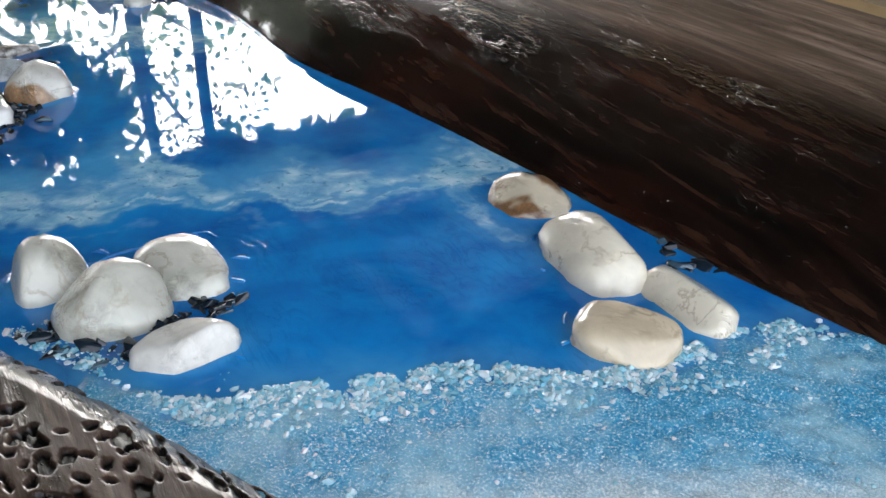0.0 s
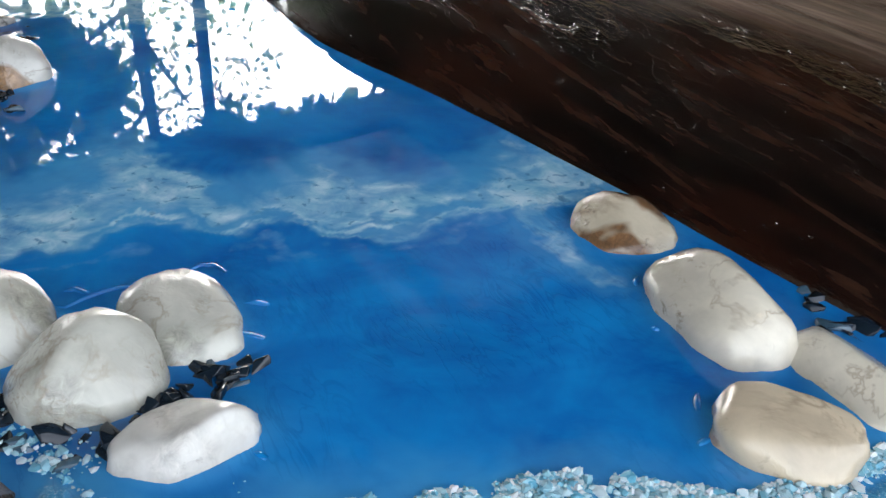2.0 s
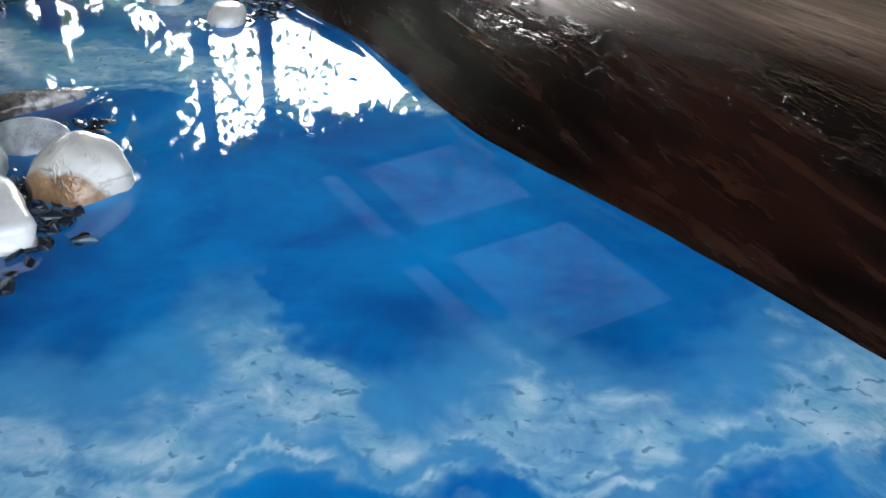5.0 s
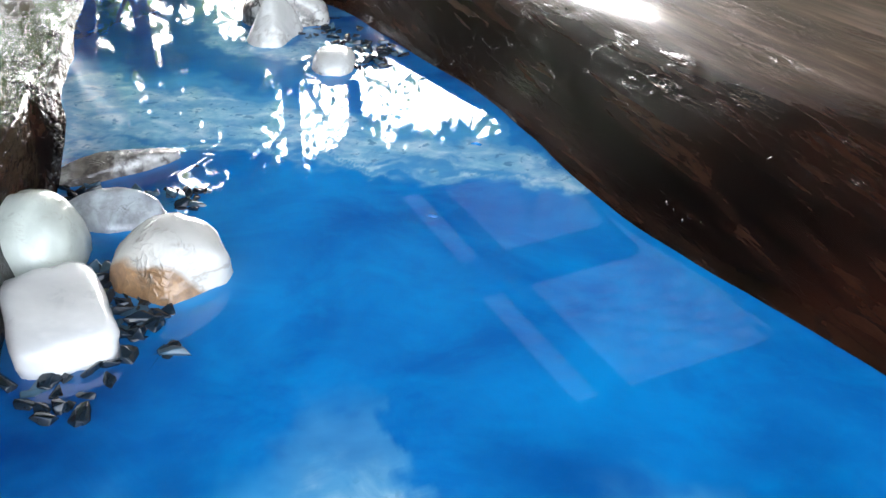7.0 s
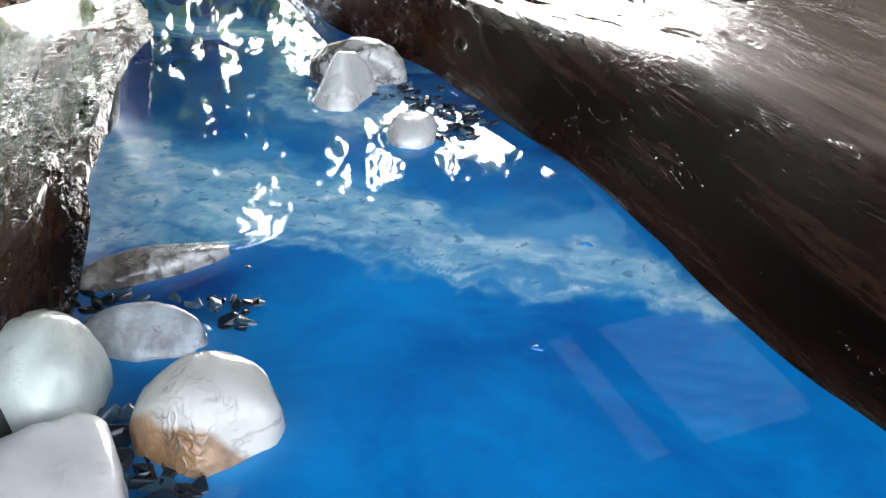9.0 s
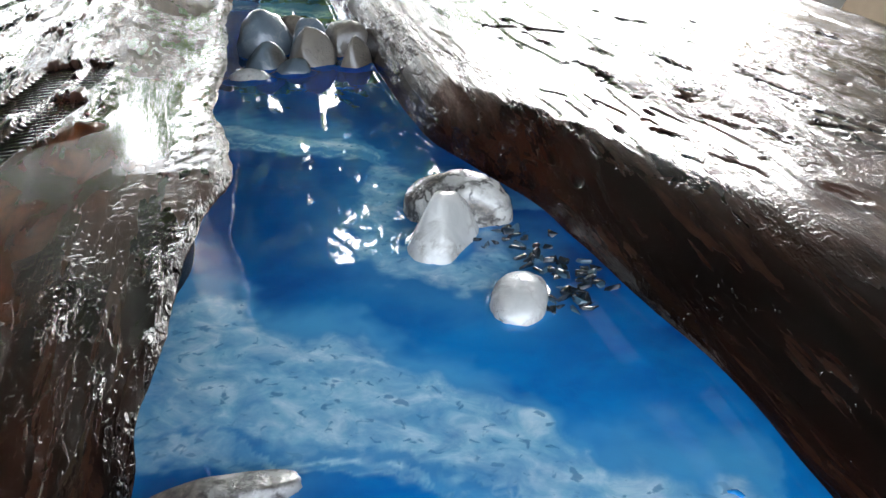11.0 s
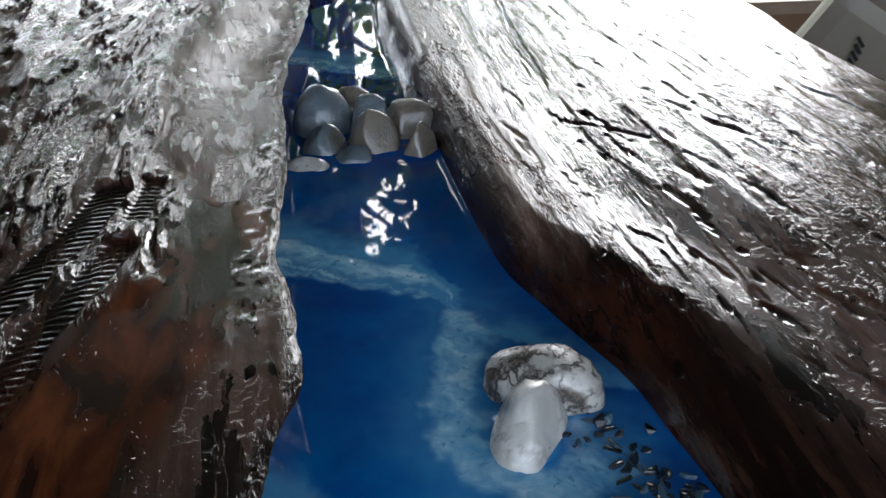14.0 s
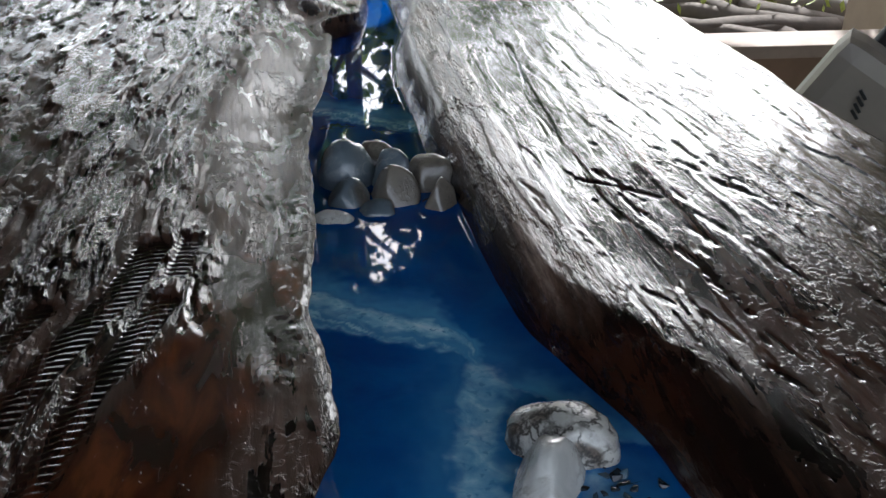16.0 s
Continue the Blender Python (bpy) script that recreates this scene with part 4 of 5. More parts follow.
def resin():
    vs = np.concatenate([np.arange(V0, 0.15, 0.006), np.arange(0.15, 0.4, 0.0028), np.arange(0.4, 0.62, 0.0018), np.arange(0.62, 1.75, 0.0026), np.arange(1.75, V1, 0.005)])
    lo, hi = smooth_along(LEFT_EDGE, vs) - 0.05, smooth_along(RIGHT_EDGE, vs) + 0.035
    t = np.linspace(0, 1, 230)
    u = lo[:, None] + (hi - lo)[:, None] * t[None, :]
    v = np.repeat(vs[:, None], len(t), 1)
    x, y = xy(u, v)
    wu = u + 0.010 * fbm(u * 26, v * 26, 4, 101) + 0.004 * fbm(u * 90, v * 90, 2, 103)
    wv = v + 0.012 * fbm(u * 26, v * 26, 4, 105) + 0.004 * fbm(u * 90, v * 90, 2, 107)
    foam, veil = np.zeros_like(u), np.zeros_like(u)
    for near, far, soft in FOAM:
        a, b = interp_band(near, wu), interp_band(far, wu)
        m = step(wv - a, -0.003, 0.010) * step(b - wv, -soft, soft * 0.9)
        lace = value_noise(wu * 16, (wv - a) * 170, 131)      # torn strands along the near rim
        m = m * (1 - 0.62 * step(lace, 0.50, 0.74) * step(a + 0.040 - wv, 0.0, 0.020) * step(wv - a, 0.004, 0.010))
        foam = np.maximum(foam, m)
        veil = np.maximum(veil, step(wv - a, -0.004, 0.01) * step(b - wv, -0.06, 0.01))
    for points, half, strength in STRIPS:
        d = line_distance(wu, wv, points)
        foam = np.maximum(foam, strength * step(half - d, -half * 0.45, half * 0.6))
        if strength > 0.4:
            veil = np.maximum(veil, 0.5 * np.exp(-(d / (1.8 * half)) ** 2))
    beach = interp_band([(0.0, 0.47), (0.10, 0.42), (0.142, 0.376), (0.169, 0.355), (0.200, 0.352), (0.231, 0.340), (0.312, 0.314), (0.361, 0.269), (0.415, 0.261), (0.500, 0.250), (0.56, 0.22)], wu)
    sand = step(beach - wv, -0.002, 0.016)
    pale_sand = step(interp_band([(0.15, 0.25), (0.312, 0.215), (0.383, 0.165), (0.441, 0.12), (0.6, 0.05)], wu) - wv, -0.03, 0.05)
    veil = np.maximum(veil, 0.55 * step(beach + 0.05 - wv, 0, 0.05))
    strokes = step(0.56 - v, -0.03, 0.06) * (1 - sand)
    deep = 0.65 * step(v, 1.05, 1.35) + 0.2 * step(v, 1.5, 1.9)
    for cu, cv, r in ((0.108, 0.842, 0.05), (0.126, 0.905, 0.045), (0.09, 0.79, 0.04), (0.39, 1.22, 0.07), (0.13, 0.46, 0.05), (0.17, 1.03, 0.04), (0.41, 1.40, 0.06), (0.425, 1.31, 0.05), (0.435, 1.13, 0.03), (0.145, 0.735, 0.035), (0.295, 0.690, 0.035), (0.38, 0.650, 0.035)):   # shade among chips and the slope's dark reflection painted in, plus deeper blue patches
        deep = np.maximum(deep, (0.42 if 0.6 < cv < 0.76 else 0.8) * np.exp(-((wu - cu) ** 2 + (wv - cv) ** 2) / (r * r)))
    z = np.full_like(u, TOP) + 0.00015 * fbm(u * 5, v * 5, 1, 111)
    # the resin climbs a little where it meets stone and wood
    nearest = np.full_like(u, 9.0)
    for _, (sx, sy), (a, b), turn, h, *_ in STONES:
        c, s_ = math.cos(radians(turn)), math.sin(radians(turn))
        px, py = (x - sx) * c + (y - sy) * s_, -(x - sx) * s_ + (y - sy) * c
        d_ = max(h * 0.9, min(a, b) * 0.75)
        f = 0.87 * math.sqrt(max(0.05, 1 - (max(0.0, d_ - h) / d_) ** 2))
        a, b = a * f, b * f
        r = np.sqrt((px / a) ** 2 + (py / b) ** 2)
        nearest = np.minimum(nearest, (r - 1) * min(a, b))
    z = z + 0.0022 * np.exp(-np.clip(nearest, 0, 1) / 0.0035)
    lip = np.minimum(u - smooth_along(LEFT_EDGE, v) + 0.036 * step(v, 0.85, 1.0), smooth_along(RIGHT_EDGE, v) - u)
    z = z + 0.0012 * np.exp(-np.clip(lip, 0, 1) / 0.003)
    z = z + sand * (0.0015 + 0.0012 * fbm(u * 150, v * 150, 3, 121))
    # rings left round the oval pebble
    ring = np.hypot(x + 0.120, (y - 0.538) * 1.05)
    z = z + 0.0002 * np.sin((ring - 0.05) / 0.0075 * 2 * math.pi) * step(ring, 0.035, 0.045) * step(-ring, -0.068, -0.05) * step(x, -0.13, -0.09)
    veil = np.maximum(veil, 0.5 * np.exp(-np.clip(nearest, 0, 1) / 0.007) * (v < 1.3))
    me = grid_mesh("resin_river", x, y, z, MAT["resin"])
    for name, values in (("foam", foam), ("veil", veil * (1 - foam)), ("sand", sand), ("pale_sand", pale_sand), ("deep", deep), ("strokes", strokes)):
        attribute(me, name, values)
    return part("resin_river", me, table, "glossy blue resin with white foam waves and a sandy beach")


resin()
for u, v in ((0.75, -0.2), (-0.3, -0.2), (0.65, 2.6), (-0.35, 2.6)):
    x, y = xy(u, v)
    part("leg", box_mesh("leg", 0.12, 0.12, 0.70, MAT["boards"], 0.01, pose(x, y, 0.35, 0, 0, 34)), table)


RIDGES = [  # low ridges of resin drawn off the pebbles
    ((-0.099, 0.551), (-0.093, 0.552), (-0.085, 0.551)), ((-0.097, 0.524), (-0.090, 0.523), (-0.081, 0.521)), ((-0.140, 0.579), (-0.133, 0.586), (-0.125, 0.586), (-0.117, 0.580)),
    ((0.138, 0.497), (0.1365, 0.491), (0.136, 0.484)), ((0.139, 0.466), (0.136, 0.464), (0.132, 0.461)), ((0.121, 0.598), (0.1185, 0.593), (0.119, 0.588)), ((-0.068, 0.439), (-0.064, 0.438), (-0.060, 0.436)), ((0.122, 0.549), (0.124, 0.548), (0.126, 0.547)),
    ((-0.249, 0.944), (-0.246, 0.945), (-0.242, 0.944)), ((-0.241, 1.052), (-0.237, 1.053), (-0.233, 1.051)),
    ((-0.200, 0.539), (-0.194, 0.538), (-0.188, 0.546), (-0.180, 0.554), (-0.172, 0.559), (-0.165, 0.562)), ((-0.201, 0.553), (-0.195, 0.555), (-0.187, 0.552)),
]
for path in RIDGES:
    bm, prev = bmesh.new(), None
    pts = [Vector(p) for p in path]
    for i in range(len(pts) * 4 - 3):
        k, f = divmod(i, 4)
        p = pts[k].lerp(pts[min(k + 1, len(pts) - 1)], f / 4)
        ahead = (pts[min(k + 1, len(pts) - 1)] - pts[max(k - (k == len(pts) - 1), 0)]).normalized()
        r = 0.0004 + 0.0014 * math.sin(math.pi * (i + 0.5) / (len(pts) * 4 - 2))
        ring = [bm.verts.new((p.x - ahead.y * r * math.cos(j), p.y + ahead.x * r * math.cos(j), TOP + r * 0.8 * math.sin(j))) for j in (-0.3, 0.4, 1.1, 1.57, 2.04, 2.74, 3.44)]
        if prev:
            for a, b, c, d in zip(prev, prev[1:], ring[1:], ring):
                bm.faces.new((a, b, c, d))
        prev = ring
    part("resin_ridge", mesh_of("resin_ridge", bm, MAT["resin"], True), table, "low glossy ridge of blue resin")


def stone(name, at, half, turn, height, mat, square, seed, label, cuts):
    bm = bmesh.new()
    bmesh.ops.create_icosphere(bm, subdivisions=4, radius=1)
    rng = random.Random(seed)
    deep = max(height * 0.9, min(half) * 0.75)
    back = Matrix.Rotation(-radians(turn), 3, "Z")
    planes = [(back @ Vector(c[:3]).normalized(), c[3] + 0.09 + rng.uniform(-0.02, 0.02)) for c in cuts]
    shift = Vector((seed * 3.7, seed * 1.3, seed * 2.1))
    for vert in bm.verts:
        d = vert.co.normalized()
        r = (abs(d.x) ** square + abs(d.y) ** square + abs(d.z) ** square) ** (-1 / square)
        p = d * r * (1 + (0.07 if cuts else 0.10 if square > 2.1 else 0.03) * noise.noise(d * 1.3 + shift) + 0.06 * noise.noise(d * 2.8 + shift) + 0.02 * noise.noise(d * 6.0 + shift))
        for n, o in planes:
            over = p.dot(n) - o
            p = p - n * (0.95 * 0.10 * math.log1p(math.exp(min(40.0, over / 0.10))))
        if seed == 15:                              # the tapered one
            f = 1 - 0.22 * max(0.0, p.z)
            p = Vector((p.x * f, p.y * f, p.z))
        if seed == 15:
            p = p * (1 + 0.035 * noise.noise(Vector((d.x * 5, d.y * 1.4, d.z * 2.2)) + shift))
        p = p * (1 + (0.014 if cuts else 0.004) * noise.noise(d * 7 + shift) + (0.006 if cuts else 0.0) * noise.noise(d * 17 + shift))
        vert.co = (p.x * half[0], p.y * half[1], p.z * deep)
    highest = max(v.co.z for v in bm.verts)
    ob = new(name, mesh_of(name, bm, MAT[mat], True))
    ob.matrix_world = pose(at[0], at[1], TOP + height - highest, 0, 0, turn)
    return tagged(ob, label, "stone", "stones set in the resin")


for row in STONES:
    stone(*row)

# ---- black glass chips ----
chip_meshes = []
for k in range(14):
    rng = random.Random(40 + k)
    bm = bmesh.new()
    for j in range(13):                              # a splinter of broken glass
        a, flat = rng.uniform(0, 6.28), rng.uniform(0.72, 1.0)
        bm.verts.new((0.0085 * flat * math.cos(a) * rng.uniform(0.8, 1.2), 0.0056 * flat * math.sin(a) * rng.uniform(0.8, 1.2), rng.choice((-1, 1)) * rng.uniform(0.0016, 0.0044)))
    bmesh.ops.convex_hull(bm, input=bm.verts[:])
    bmesh.ops.delete(bm, geom=[v for v in bm.verts if not v.link_faces], context="VERTS")
    bmesh.ops.dissolve_limit(bm, angle_limit=0.30, verts=bm.verts[:], edges=bm.edges[:])
    bmesh.ops.bevel(bm, geom=bm.edges[:], offset=0.00045, segments=2, affect="EDGES", profile=0.6)
    chip_meshes.append(mesh_of("glass_chip", bm, MAT["chip" if k % 5 else "pale_chip"], True))
CHIPS = [  # patches of chips: across, along, spread, how many
    (0.198, 0.458, 0.008, 9), (0.188, 0.464, 0.006, 5), (0.160, 0.456, 0.008, 7), (0.143, 0.462, 0.008, 7), (0.097, 0.474, 0.010, 7), (0.112, 0.462, 0.010, 6), (0.118, 0.500, 0.006, 4), (0.128, 0.442, 0.012, 5), (0.155, 0.437, 0.010, 4),
    (0.502, 0.362, 0.006, 4), (0.503, 0.325, 0.010, 5), (0.512, 0.345, 0.010, 4),
    (0.130, 0.929, 0.006, 5), (0.147, 0.909, 0.007, 7), (0.149, 0.890, 0.008, 9), (0.143, 0.874, 0.008, 9), (0.150, 0.866, 0.006, 5), (0.161, 0.842, 0.003, 2), (0.138, 0.895, 0.008, 6), (0.160, 0.873, 0.004, 3),
    (0.104, 0.849, 0.008, 6), (0.116, 0.840, 0.008, 7), (0.100, 0.832, 0.010, 6), (0.128, 0.842, 0.006, 3), (0.118, 0.815, 0.008, 3),
    (0.122, 1.047, 0.010, 8), (0.132, 1.034, 0.010, 9), (0.112, 1.030, 0.010, 6), (0.179, 1.009, 0.006, 8), (0.187, 0.987, 0.004, 5), (0.196, 1.000, 0.005, 6), (0.150, 1.022, 0.008, 4), (0.205, 1.040, 0.003, 1),
    (0.340, 1.273, 0.006, 3), (0.360, 1.294, 0.010, 6), (0.368, 1.256, 0.010, 11), (0.376, 1.235, 0.011, 12), (0.384, 1.220, 0.010, 10), (0.378, 1.200, 0.011, 10), (0.363, 1.183, 0.010, 6), (0.400, 1.215, 0.010, 6), (0.392, 1.190, 0.010, 6),
]
rng = random.Random(5)
for cu, cv, spread, count in CHIPS:
    for k in range(count):
        x, y = xy(cu + rng.gauss(0, spread), cv + rng.gauss(0, spread))
        ob = new("glass_chip", rng.choice(chip_meshes))
        s_ = rng.uniform(0.7, 1.25) if cv < 0.95 else rng.uniform(0.45, 0.9)
        ob.matrix_world = pose(x, y, TOP + rng.uniform(-0.0020, 0.0010) * s_, rng.gauss(0, 11), rng.gauss(0, 11), rng.uniform(0, 360)) @ Matrix.Diagonal((s_, s_, s_, 1))
        tagged(ob, "small black glass chip half sunk in the resin", "glass chip", "black chips between the stones")


# ---- crystal grains along the beach's rim ----
def grains():
    base = bmesh.new()
    bmesh.ops.create_icosphere(base, subdivisions=1, radius=1)
    bv = np.array([v.co[:] for v in base.verts])
    bf = np.array([[v.index for v in f.verts] for f in base.faces])
    base.free()
    rs = np.random.RandomState(3)
    verts, faces, count = [], [], 0
    rim = [(0.10, 0.42), (0.142, 0.376), (0.169, 0.355), (0.200, 0.352), (0.231, 0.340), (0.312, 0.314), (0.361, 0.269), (0.415, 0.261), (0.500, 0.250), (0.56, 0.22)]
    while count < 15000:
        u = rs.uniform(0.10, 0.54)
        back = rs.exponential(0.026) - 0.008 if rs.rand() < 0.8 else rs.uniform(0, 0.13)
        v = interp_band(rim, u) - back
        if rs.rand() < 0.045:                       # gravel along the wood
            v = rs.uniform(0.26, 0.5)
            u, back = along(LEFT_EDGE, v) + 0.003 + rs.exponential(0.012), 0.02
        left, right = along(LEFT_EDGE, v), along(RIGHT_EDGE, v)
        if not left + 0.002 < u < right - 0.002 or value_noise(np.array(u * 60), np.array(v * 60), 9) < rs.uniform(0.3, 0.6):
            continue
        x, y = xy(u, v)
        r = (0.0004 + 0.0021 * rs.rand() ** 3.6) * (1.15 if back < 0.035 else 0.65)
        p = bv * rs.uniform(0.55, 1.3, (len(bv), 1)) * np.array([r * rs.uniform(0.8, 1.7), r, r * 0.75])
        a = rs.uniform(0, 6.28)
        p = np.stack([p[:, 0] * math.cos(a) - p[:, 1] * math.sin(a), p[:, 0] * math.sin(a) + p[:, 1] * math.cos(a), p[:, 2]], 1)
        verts.append(p + np.array([x, y, TOP + 0.0003 + r * rs.uniform(-0.35, 0.55)]))
        faces.append(bf + count * len(bv))
        count += 1
    me = mesh_from("crystal_grains", np.concatenate(verts).tolist(), np.concatenate(faces).tolist(), MAT["crystal"], False)
    tagged(new("crystal_grains", me), "white translucent crystal grains along the beach rim", "gravel", kind="stuff")


grains()

# ---- the open shed ----
EAVE = Vector((0.799, 0.602))            # along the open front
INWARD = Vector((0.602, -0.799))         # from the open front into the shed
FRONT = Vector((-0.904, 4.76))            # a point of the open front
ROOF = 2.5


def shed(a, b):
    return FRONT + EAVE * a + INWARD * b


EAVE_TURN = math.degrees(math.atan2(EAVE.y, EAVE.x))
bm = bmesh.new()
bmesh.ops.create_grid(bm, x_segments=1, y_segments=1, size=400)
tagged(new("ground", mesh_of("ground", bm, MAT["earth"])), kind="structure").location = (0, 0, -0.02)
c = shed(-1.6, 2.7)
tagged(new("floor", box_mesh("floor", 6.3, 5.9, 0.12, MAT["concrete"], 0, pose(c.x, c.y, -0.06, 0, 0, EAVE_TURN))), kind="structure")

# roof: sheets between light openings, as (along the front, inward) rectangles
SIDE = 0.68                              # inner face of the side wall
A0, A1, B0, B1 = -4.6, SIDE, -0.05, 4.75
LIGHTS = [(-0.31, 0.31, 0.31, 1.02), (-0.52, -0.39, 0.31, 1.02), (-0.34, 0.31, 1.21, 1.96), (-0.55, -0.42, 1.21, 1.96)]
xs = sorted({A0, A1, *[p for r in LIGHTS for p in r[:2]]})
ys = sorted({B0, B1, *[p for r in LIGHTS for p in r[2:]]})
bm = bmesh.new()
for xa, xb in zip(xs, xs[1:]):
    for ya, yb in zip(ys, ys[1:]):
        mid = ((xa + xb) / 2, (ya + yb) / 2)
        if any(r[0] < mid[0] < r[1] and r[2] < mid[1] < r[3] for r in LIGHTS):
            continue
        p = shed(*mid)
        bmesh.ops.create_cube(bm, size=1, matrix=pose(p.x, p.y, ROOF + 0.03, 0, 0, EAVE_TURN) @ Matrix.Diagonal((xb - xa, yb - ya, 0.06, 1)))
tagged(new("ceiling", mesh_of("ceiling", bm, MAT["roof"])), kind="structure")
for r in LIGHTS:
    p = shed((r[0] + r[1]) / 2, (r[2] + r[3]) / 2)
    bm = bmesh.new()
    wide, long = r[1] - r[0], r[3] - r[2]
    n = int(long / 0.02)
    rows = [[bm.verts.new((x * wide / 2, (k / n - 0.5) * long, 0.012 * math.sin(k * 0.02 / 0.076 * 2 * math.pi))) for x in (-1, 1)] for k in range(n + 1)]
    for a, b in zip(rows, rows[1:]):
        bm.faces.new((a[0], a[1], b[1], b[0]))
    ob = new("roof_light", mesh_of("roof_light", bm, MAT["sheet"], True))
    ob.matrix_world = pose(p.x, p.y, ROOF + 0.046, 0, 0, EAVE_TURN)
    tagged(ob, "corrugated translucent roof sheet letting daylight in", "roof sheet", "translucent roof sheets")
# side wall of boards
p = shed(SIDE + 0.04, 2.35)
tagged(new("wall_side", box_mesh("wall_side", 0.08, 4.8, ROOF, MAT["lit_boards"], 0, pose(p.x, p.y, ROOF / 2, 0, 0, EAVE_TURN))), kind="structure")
# end wall out of view, added to keep left-hand reflections dark
p = shed(-4.64, 2.35)
tagged(new("wall_end_blocker", box_mesh("wall_end_blocker", 0.08, 4.8, ROOF, MAT["boards"], 0, pose(p.x, p.y, ROOF / 2, 0, 0, EAVE_TURN))), kind="structure")
# posts of the open front
# unseen wall, added to block sky that whitened the slope's foot
p = shed(-3.8, 0.0)
tagged(new("wall_front_blocker", box_mesh("wall_front_blocker", 1.6, 0.06, ROOF, MAT["boards"], 0, pose(p.x, p.y, ROOF / 2, 0, 0, EAVE_TURN))), kind="structure")
for a, thick in ((-0.595, 0.052), (-0.88, 0.030), (-2.94, 0.11)):
    p = shed(a, 0.0)
    tagged(new("timber_post", box_mesh("timber_post", thick, thick, ROOF, MAT["boards"], 0.008, pose(p.x, p.y, ROOF / 2, 0, 0, EAVE_TURN))),
           "dark timber post of the shed's open front", "post", "posts of the shed")


# ---- trees beyond the open front ----
GAPS = [  # thin places of the foliage: x, z, half sizes, turn, share of leaves left
    (-3.20, 3.00, 0.56, 0.36, 0, 0.46), (-2.95, 3.55, 0.24, 0.40, -20, 0.48), (-3.10, 4.18, 0.20, 0.16, 30, 0.55), (-2.85, 3.95, 0.10, 0.2, 0, 0.6), (-2.20, 2.98, 0.42, 0.84, 0, 0.40),
    (-3.55, 3.02, 0.12, 0.24, 0, 0.2), (-3.62, 2.75, 0.14, 0.16, 0, 0.2), (-3.40, 4.24, 0.06, 0.16, 0, 0.2), (-4.32, 3.02, 0.14, 0.26, 20, 0.15), (-4.57, 2.66, 0.13, 0.44, 0, 0.02),
    (-4.33, 3.58, 0.09, 0.10, 0, 0.15), (-4.06, 3.80, 0.07, 0.14, 50, 0.3), (-3.88, 4.02, 0.07, 0.18, 0, 0.3), (-4.74, 4.06, 0.09, 0.19, 0, 0.15),
    (-4.61, 4.38, 0.08, 0.12, 0, 0.25), (-4.05, 4.72, 0.19, 0.19, 0, 0.14), (-4.32, 4.84, 0.16, 0.14, 0, 0.2), (-4.20, 4.95, 0.16, 0.10, 0, 0.25), (-4.6, 5.3, 0.2, 0.1, 0, 0.4), (-5.4, 3.4, 0.2, 0.3, 0, 0.3), (-6.03, 4.35, 0.17, 1.15, 0, 0.04), (-6.05, 3.2, 0.25, 0.4, 0, 0.15),
]


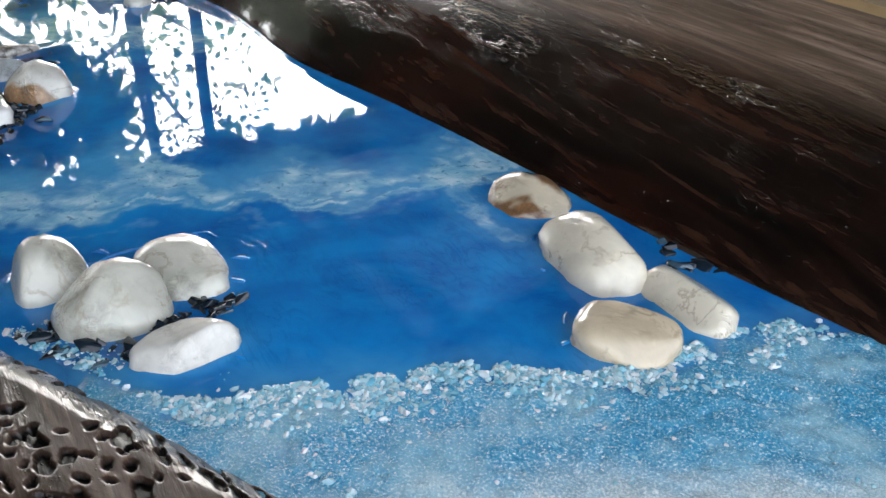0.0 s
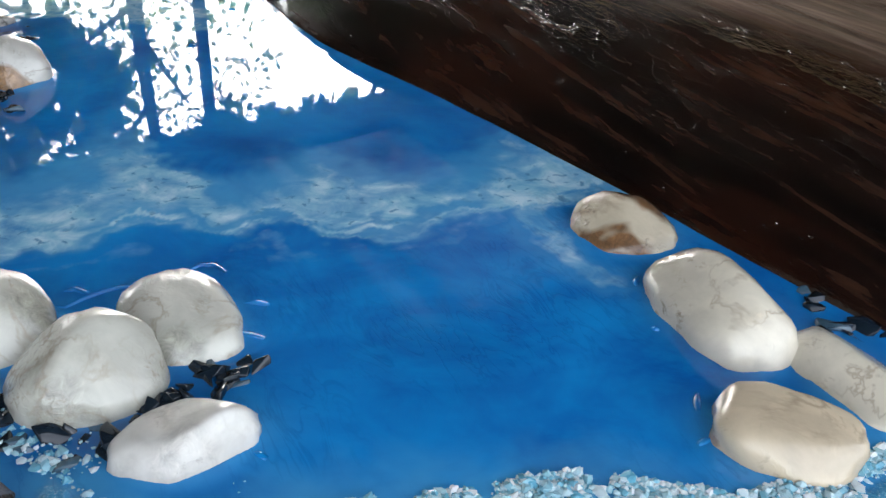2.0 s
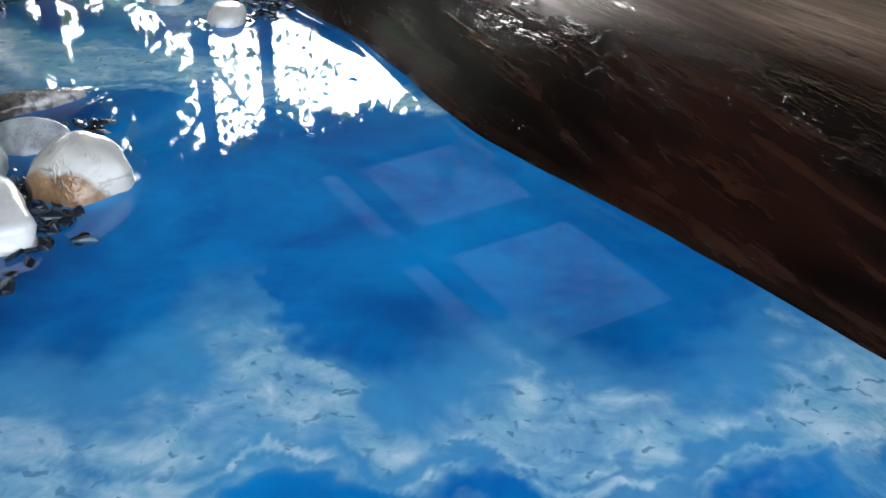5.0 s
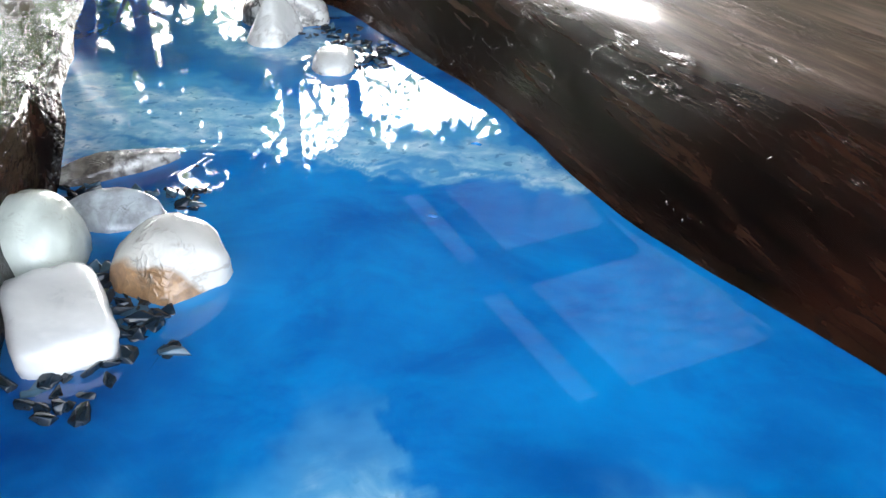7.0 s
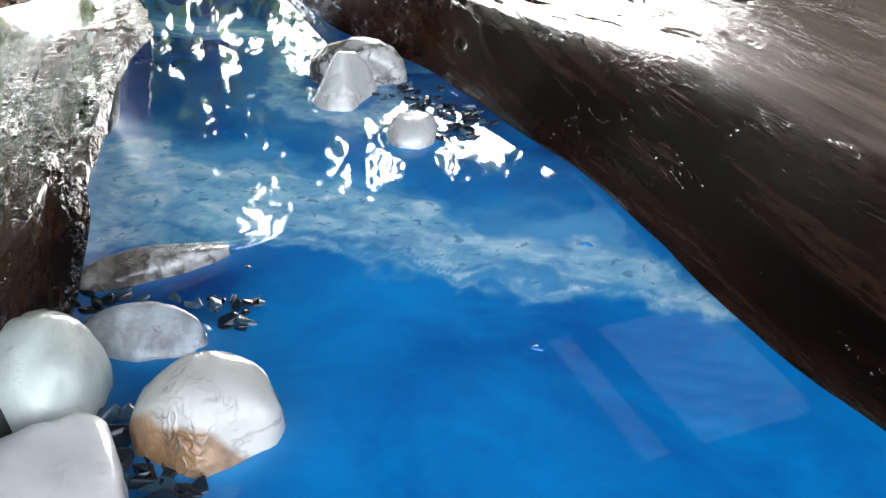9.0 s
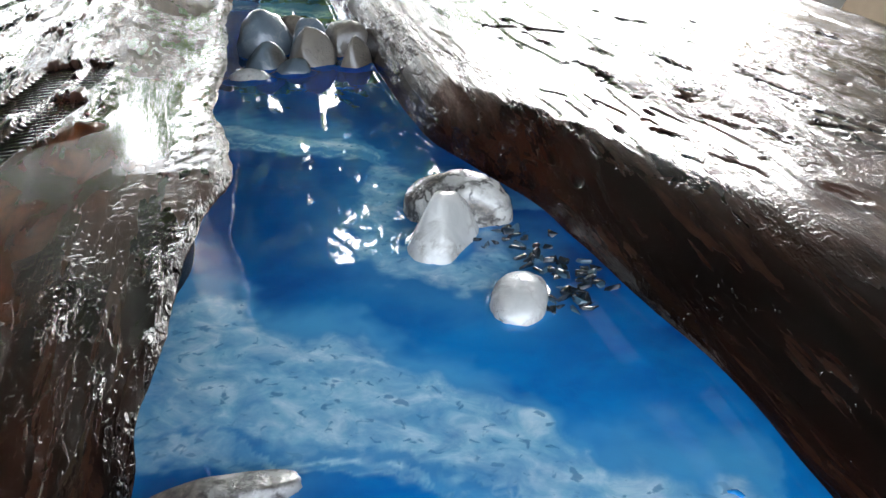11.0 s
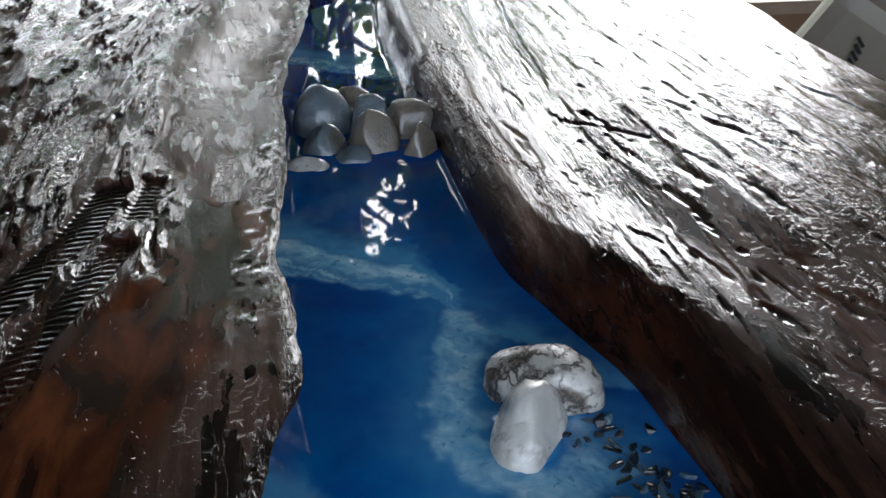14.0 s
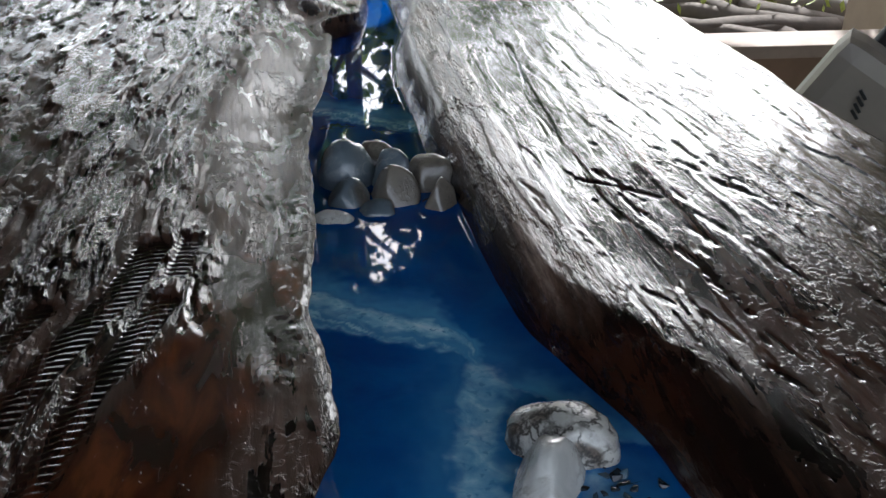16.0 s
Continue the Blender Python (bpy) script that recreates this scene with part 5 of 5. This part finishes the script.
def tree(x, y, tall, half, low, seed, leaves):
    rs = np.random.RandomState(seed)
    thing = tagged(new("tree"), "leafy green tree beyond the shed's open front", "tree", "trees outside")
    thing.location = (x, y, -0.03)
    bm = bmesh.new()
    bmesh.ops.create_cone(bm, cap_ends=True, segments=10, radius1=0.13, radius2=0.04, depth=tall * 0.8, matrix=pose(0, 0, tall * 0.4))
    for k in range(9):
        a, h = k * 2.4, tall * (0.3 + 0.055 * k)
        m = pose(0, 0, h, 0, 0, math.degrees(a)) @ pose(0, 0, 0, 0, 52, 0) @ pose(0, 0, half * 0.3)
        bmesh.ops.create_cone(bm, cap_ends=True, segments=7, radius1=0.04, radius2=0.012, depth=half * 0.6, matrix=m)
    part("trunk", mesh_of("trunk", bm, MAT["bark_shade"], True), thing)
    c = np.stack([rs.uniform(-1.15, 1.15, leaves), rs.normal(0, 0.30, leaves), rs.uniform(-1.1, 1.1, leaves)], 1)
    rim = 1 + 0.28 * fbm(np.arctan2(c[:, 0], c[:, 2]) * 3, c[:, 0] * 0, 3, seed)
    c = c[np.abs(c[:, 0]) ** 2.4 + np.abs(c[:, 2]) ** 2.4 < rim]
    c = c * np.array([half, 1, (tall - low) / 2]) + np.array([0, 0, (tall + low) / 2])
    keep, size = np.ones(len(c)), np.ones(len(c))
    for gx, gz, rx, rz, turn, left in GAPS:
        dx, dz = c[:, 0] + x - gx, c[:, 2] - gz
        ct, st = math.cos(radians(turn)), math.sin(radians(turn))
        r = np.hypot((dx * ct + dz * st) / (rx + 0.05), (dz * ct - dx * st) / (rz + 0.05)) + 0.25 * fbm(dx * 9, dz * 9, 2, seed)
        keep = np.where(r < 1.12, np.minimum(keep, left), keep)
        size = np.where(r < 1.35, 0.42, size)
    ok = rs.rand(len(c)) < keep
    c, size = c[ok], size[ok][:, None]
    k = len(c)
    d1 = rs.normal(0, 1, (k, 3))
    d1 /= np.linalg.norm(d1, axis=1)[:, None]
    d2 = np.cross(d1, rs.normal(0, 1, (k, 3)))
    d2 /= np.linalg.norm(d2, axis=1)[:, None]
    s1, s2 = rs.uniform(0.08, 0.15, (k, 1)) * size, rs.uniform(0.045, 0.075, (k, 1)) * size
    verts = np.stack([c - d1 * s1, c - d1 * s1 * 0.4 + d2 * s2, c + d1 * s1 * 0.35 + d2 * s2 * 0.9, c + d1 * s1, c + d1 * s1 * 0.35 - d2 * s2 * 0.9, c - d1 * s1 * 0.4 - d2 * s2], 1).reshape(-1, 3)
    faces = np.arange(k * 6).reshape(-1, 6)
    part("crown", mesh_from("crown", verts.tolist(), faces.tolist(), MAT["leaf"]), thing)


# the last tree is an unseen screen, added to darken the left slab's reflection
for x, y, tall, half, low, seed, leaves in ((-3.15, 8.0, 5.8, 1.28, 1.1, 1, 7600), (-4.5, 8.0, 6.4, 1.1, 1.0, 2, 7000), (-6.5, 7.9, 6.8, 1.5, 2.9, 3, 6500),
                                            (-9.0, 6.8, 7.0, 2.2, 2.5, 4, 9000), (-12.5, 9.0, 8.0, 2.2, 3.2, 6, 4500), (-0.85, 8.0, 4.9, 1.55, 4.0, 8, 3600), (-5.55, 8.3, 7.2, 0.62, 3.5, 9, 4200)):
    tree(x, y, tall, half, low, seed, leaves)

# ---- things beside the table ----
def bench(at, turn, long, deep, high, mat, label):
    thing = tagged(new("bench"), label, "bench")
    thing.matrix_world = pose(at[0], at[1], 0, 0, 0, turn)
    part("board", box_mesh("board", long, deep, 0.045, mat, 0.006, pose(0, 0, high - 0.0225)), thing)
    part("apron", box_mesh("apron", long * 0.94, 0.03, high * 0.4, MAT["boards"], 0.004, pose(0, -deep * 0.3, high * 0.8 - 0.047)), thing)
    for dx in (-0.42, 0.42):
        part("leg", box_mesh("leg", 0.06, deep * 0.5, high - 0.045, MAT["boards"], 0.004, pose(dx * long, deep * 0.1, (high - 0.045) / 2)), thing)


bench((-0.62, 4.07), 30, 0.95, 0.17, 0.30, MAT["weathered"], "low weathered plank bench in daylight by the open front")
bench((0.93, 2.28), -56, 1.6, 0.17, 0.45, MAT["pale_board"], "pale planed wooden bench standing beside the table")

# leaning grey post with slots
post = tagged(new("leaning_post"), "leaning grey steel box post with a slotted plate", "post")
post.matrix_world = pose(-0.31, 2.56, 0.70, 0, 29, 0)
part("body", box_mesh("body", 0.19, 0.12, 0.895, MAT["steel"], 0.035, pose(0.045, 0, -0.4175)), post)
for k in range(4):
    part("slot", box_mesh("slot", 0.020, 0.006, 0.006, MAT["dark_steel"], 0.001, pose(0.035 + 0.004 * k, -0.062, -0.035 - 0.012 * k, 0, 24, 0)), post)
bm = bmesh.new()
bmesh.ops.create_cone(bm, cap_ends=True, segments=20, radius1=0.024, radius2=0.024, depth=1.7, matrix=pose(0.03, 0.10, 0.03))
part("pole", mesh_of("pole", bm, MAT["dark_steel"], True), post, "black steel pole")
rng = random.Random(12)
for k in range(11):
    x, y = -0.75 + rng.uniform(-0.3, 0.5), 4.95 + 0.075 * k
    bm = bmesh.new()
    r = rng.uniform(0.035, 0.075)
    n = 9
    prev = None
    for i in range(n):
        t = i / (n - 1) - 0.5
        ring = [bm.verts.new((t * 1.3, r * (1 + 0.2 * math.sin(i * 1.7 + k)) * math.cos(j * 0.785) + 0.09 * math.sin(i * 0.9 + k) + 0.03 * math.sin(i * 2.3 + 2 * k), r * (1 + 0.15 * math.cos(i + j)) * math.sin(j * 0.785))) for j in range(8)]
        if prev:
            for j in range(8):
                bm.faces.new((prev[j], prev[(j + 1) % 8], ring[(j + 1) % 8], ring[j]))
        else:
            bm.faces.new(ring)
        prev = ring
    bm.faces.new(prev[::-1])
    ob = new("log", mesh_of("log", bm, MAT["bark_shade"], True))
    ob.matrix_world = pose(x, y, r * 0.95 - 0.02, 0, 0, rng.uniform(-32, 32))
    tagged(ob, "rough grey-brown log lying on the ground outside", "log", "logs outside")

# fallen leaves and weeds among the logs
rs = np.random.RandomState(21)
k = 420
c = np.stack([rs.uniform(-1.6, 0.6, k), rs.uniform(5.2, 6.3, k), rs.uniform(0.02, 0.22, k)], 1)
d1, d2 = rs.normal(0, 1, (2, k, 3))
d1 /= np.linalg.norm(d1, axis=1)[:, None]
d2 /= np.linalg.norm(d2, axis=1)[:, None]
w = rs.uniform(0.012, 0.028, (k, 1))
verts = np.stack([c - d1 * w * 1.6, c + d2 * w, c + d1 * w * 1.6, c - d2 * w], 1).reshape(-1, 3)
tagged(new("weeds", mesh_from("weeds", verts.tolist(), np.arange(k * 4).reshape(-1, 4).tolist(), MAT["yellow_leaf"])),
       "yellow-green weeds and leaves growing among the logs", "plant", kind="stuff")
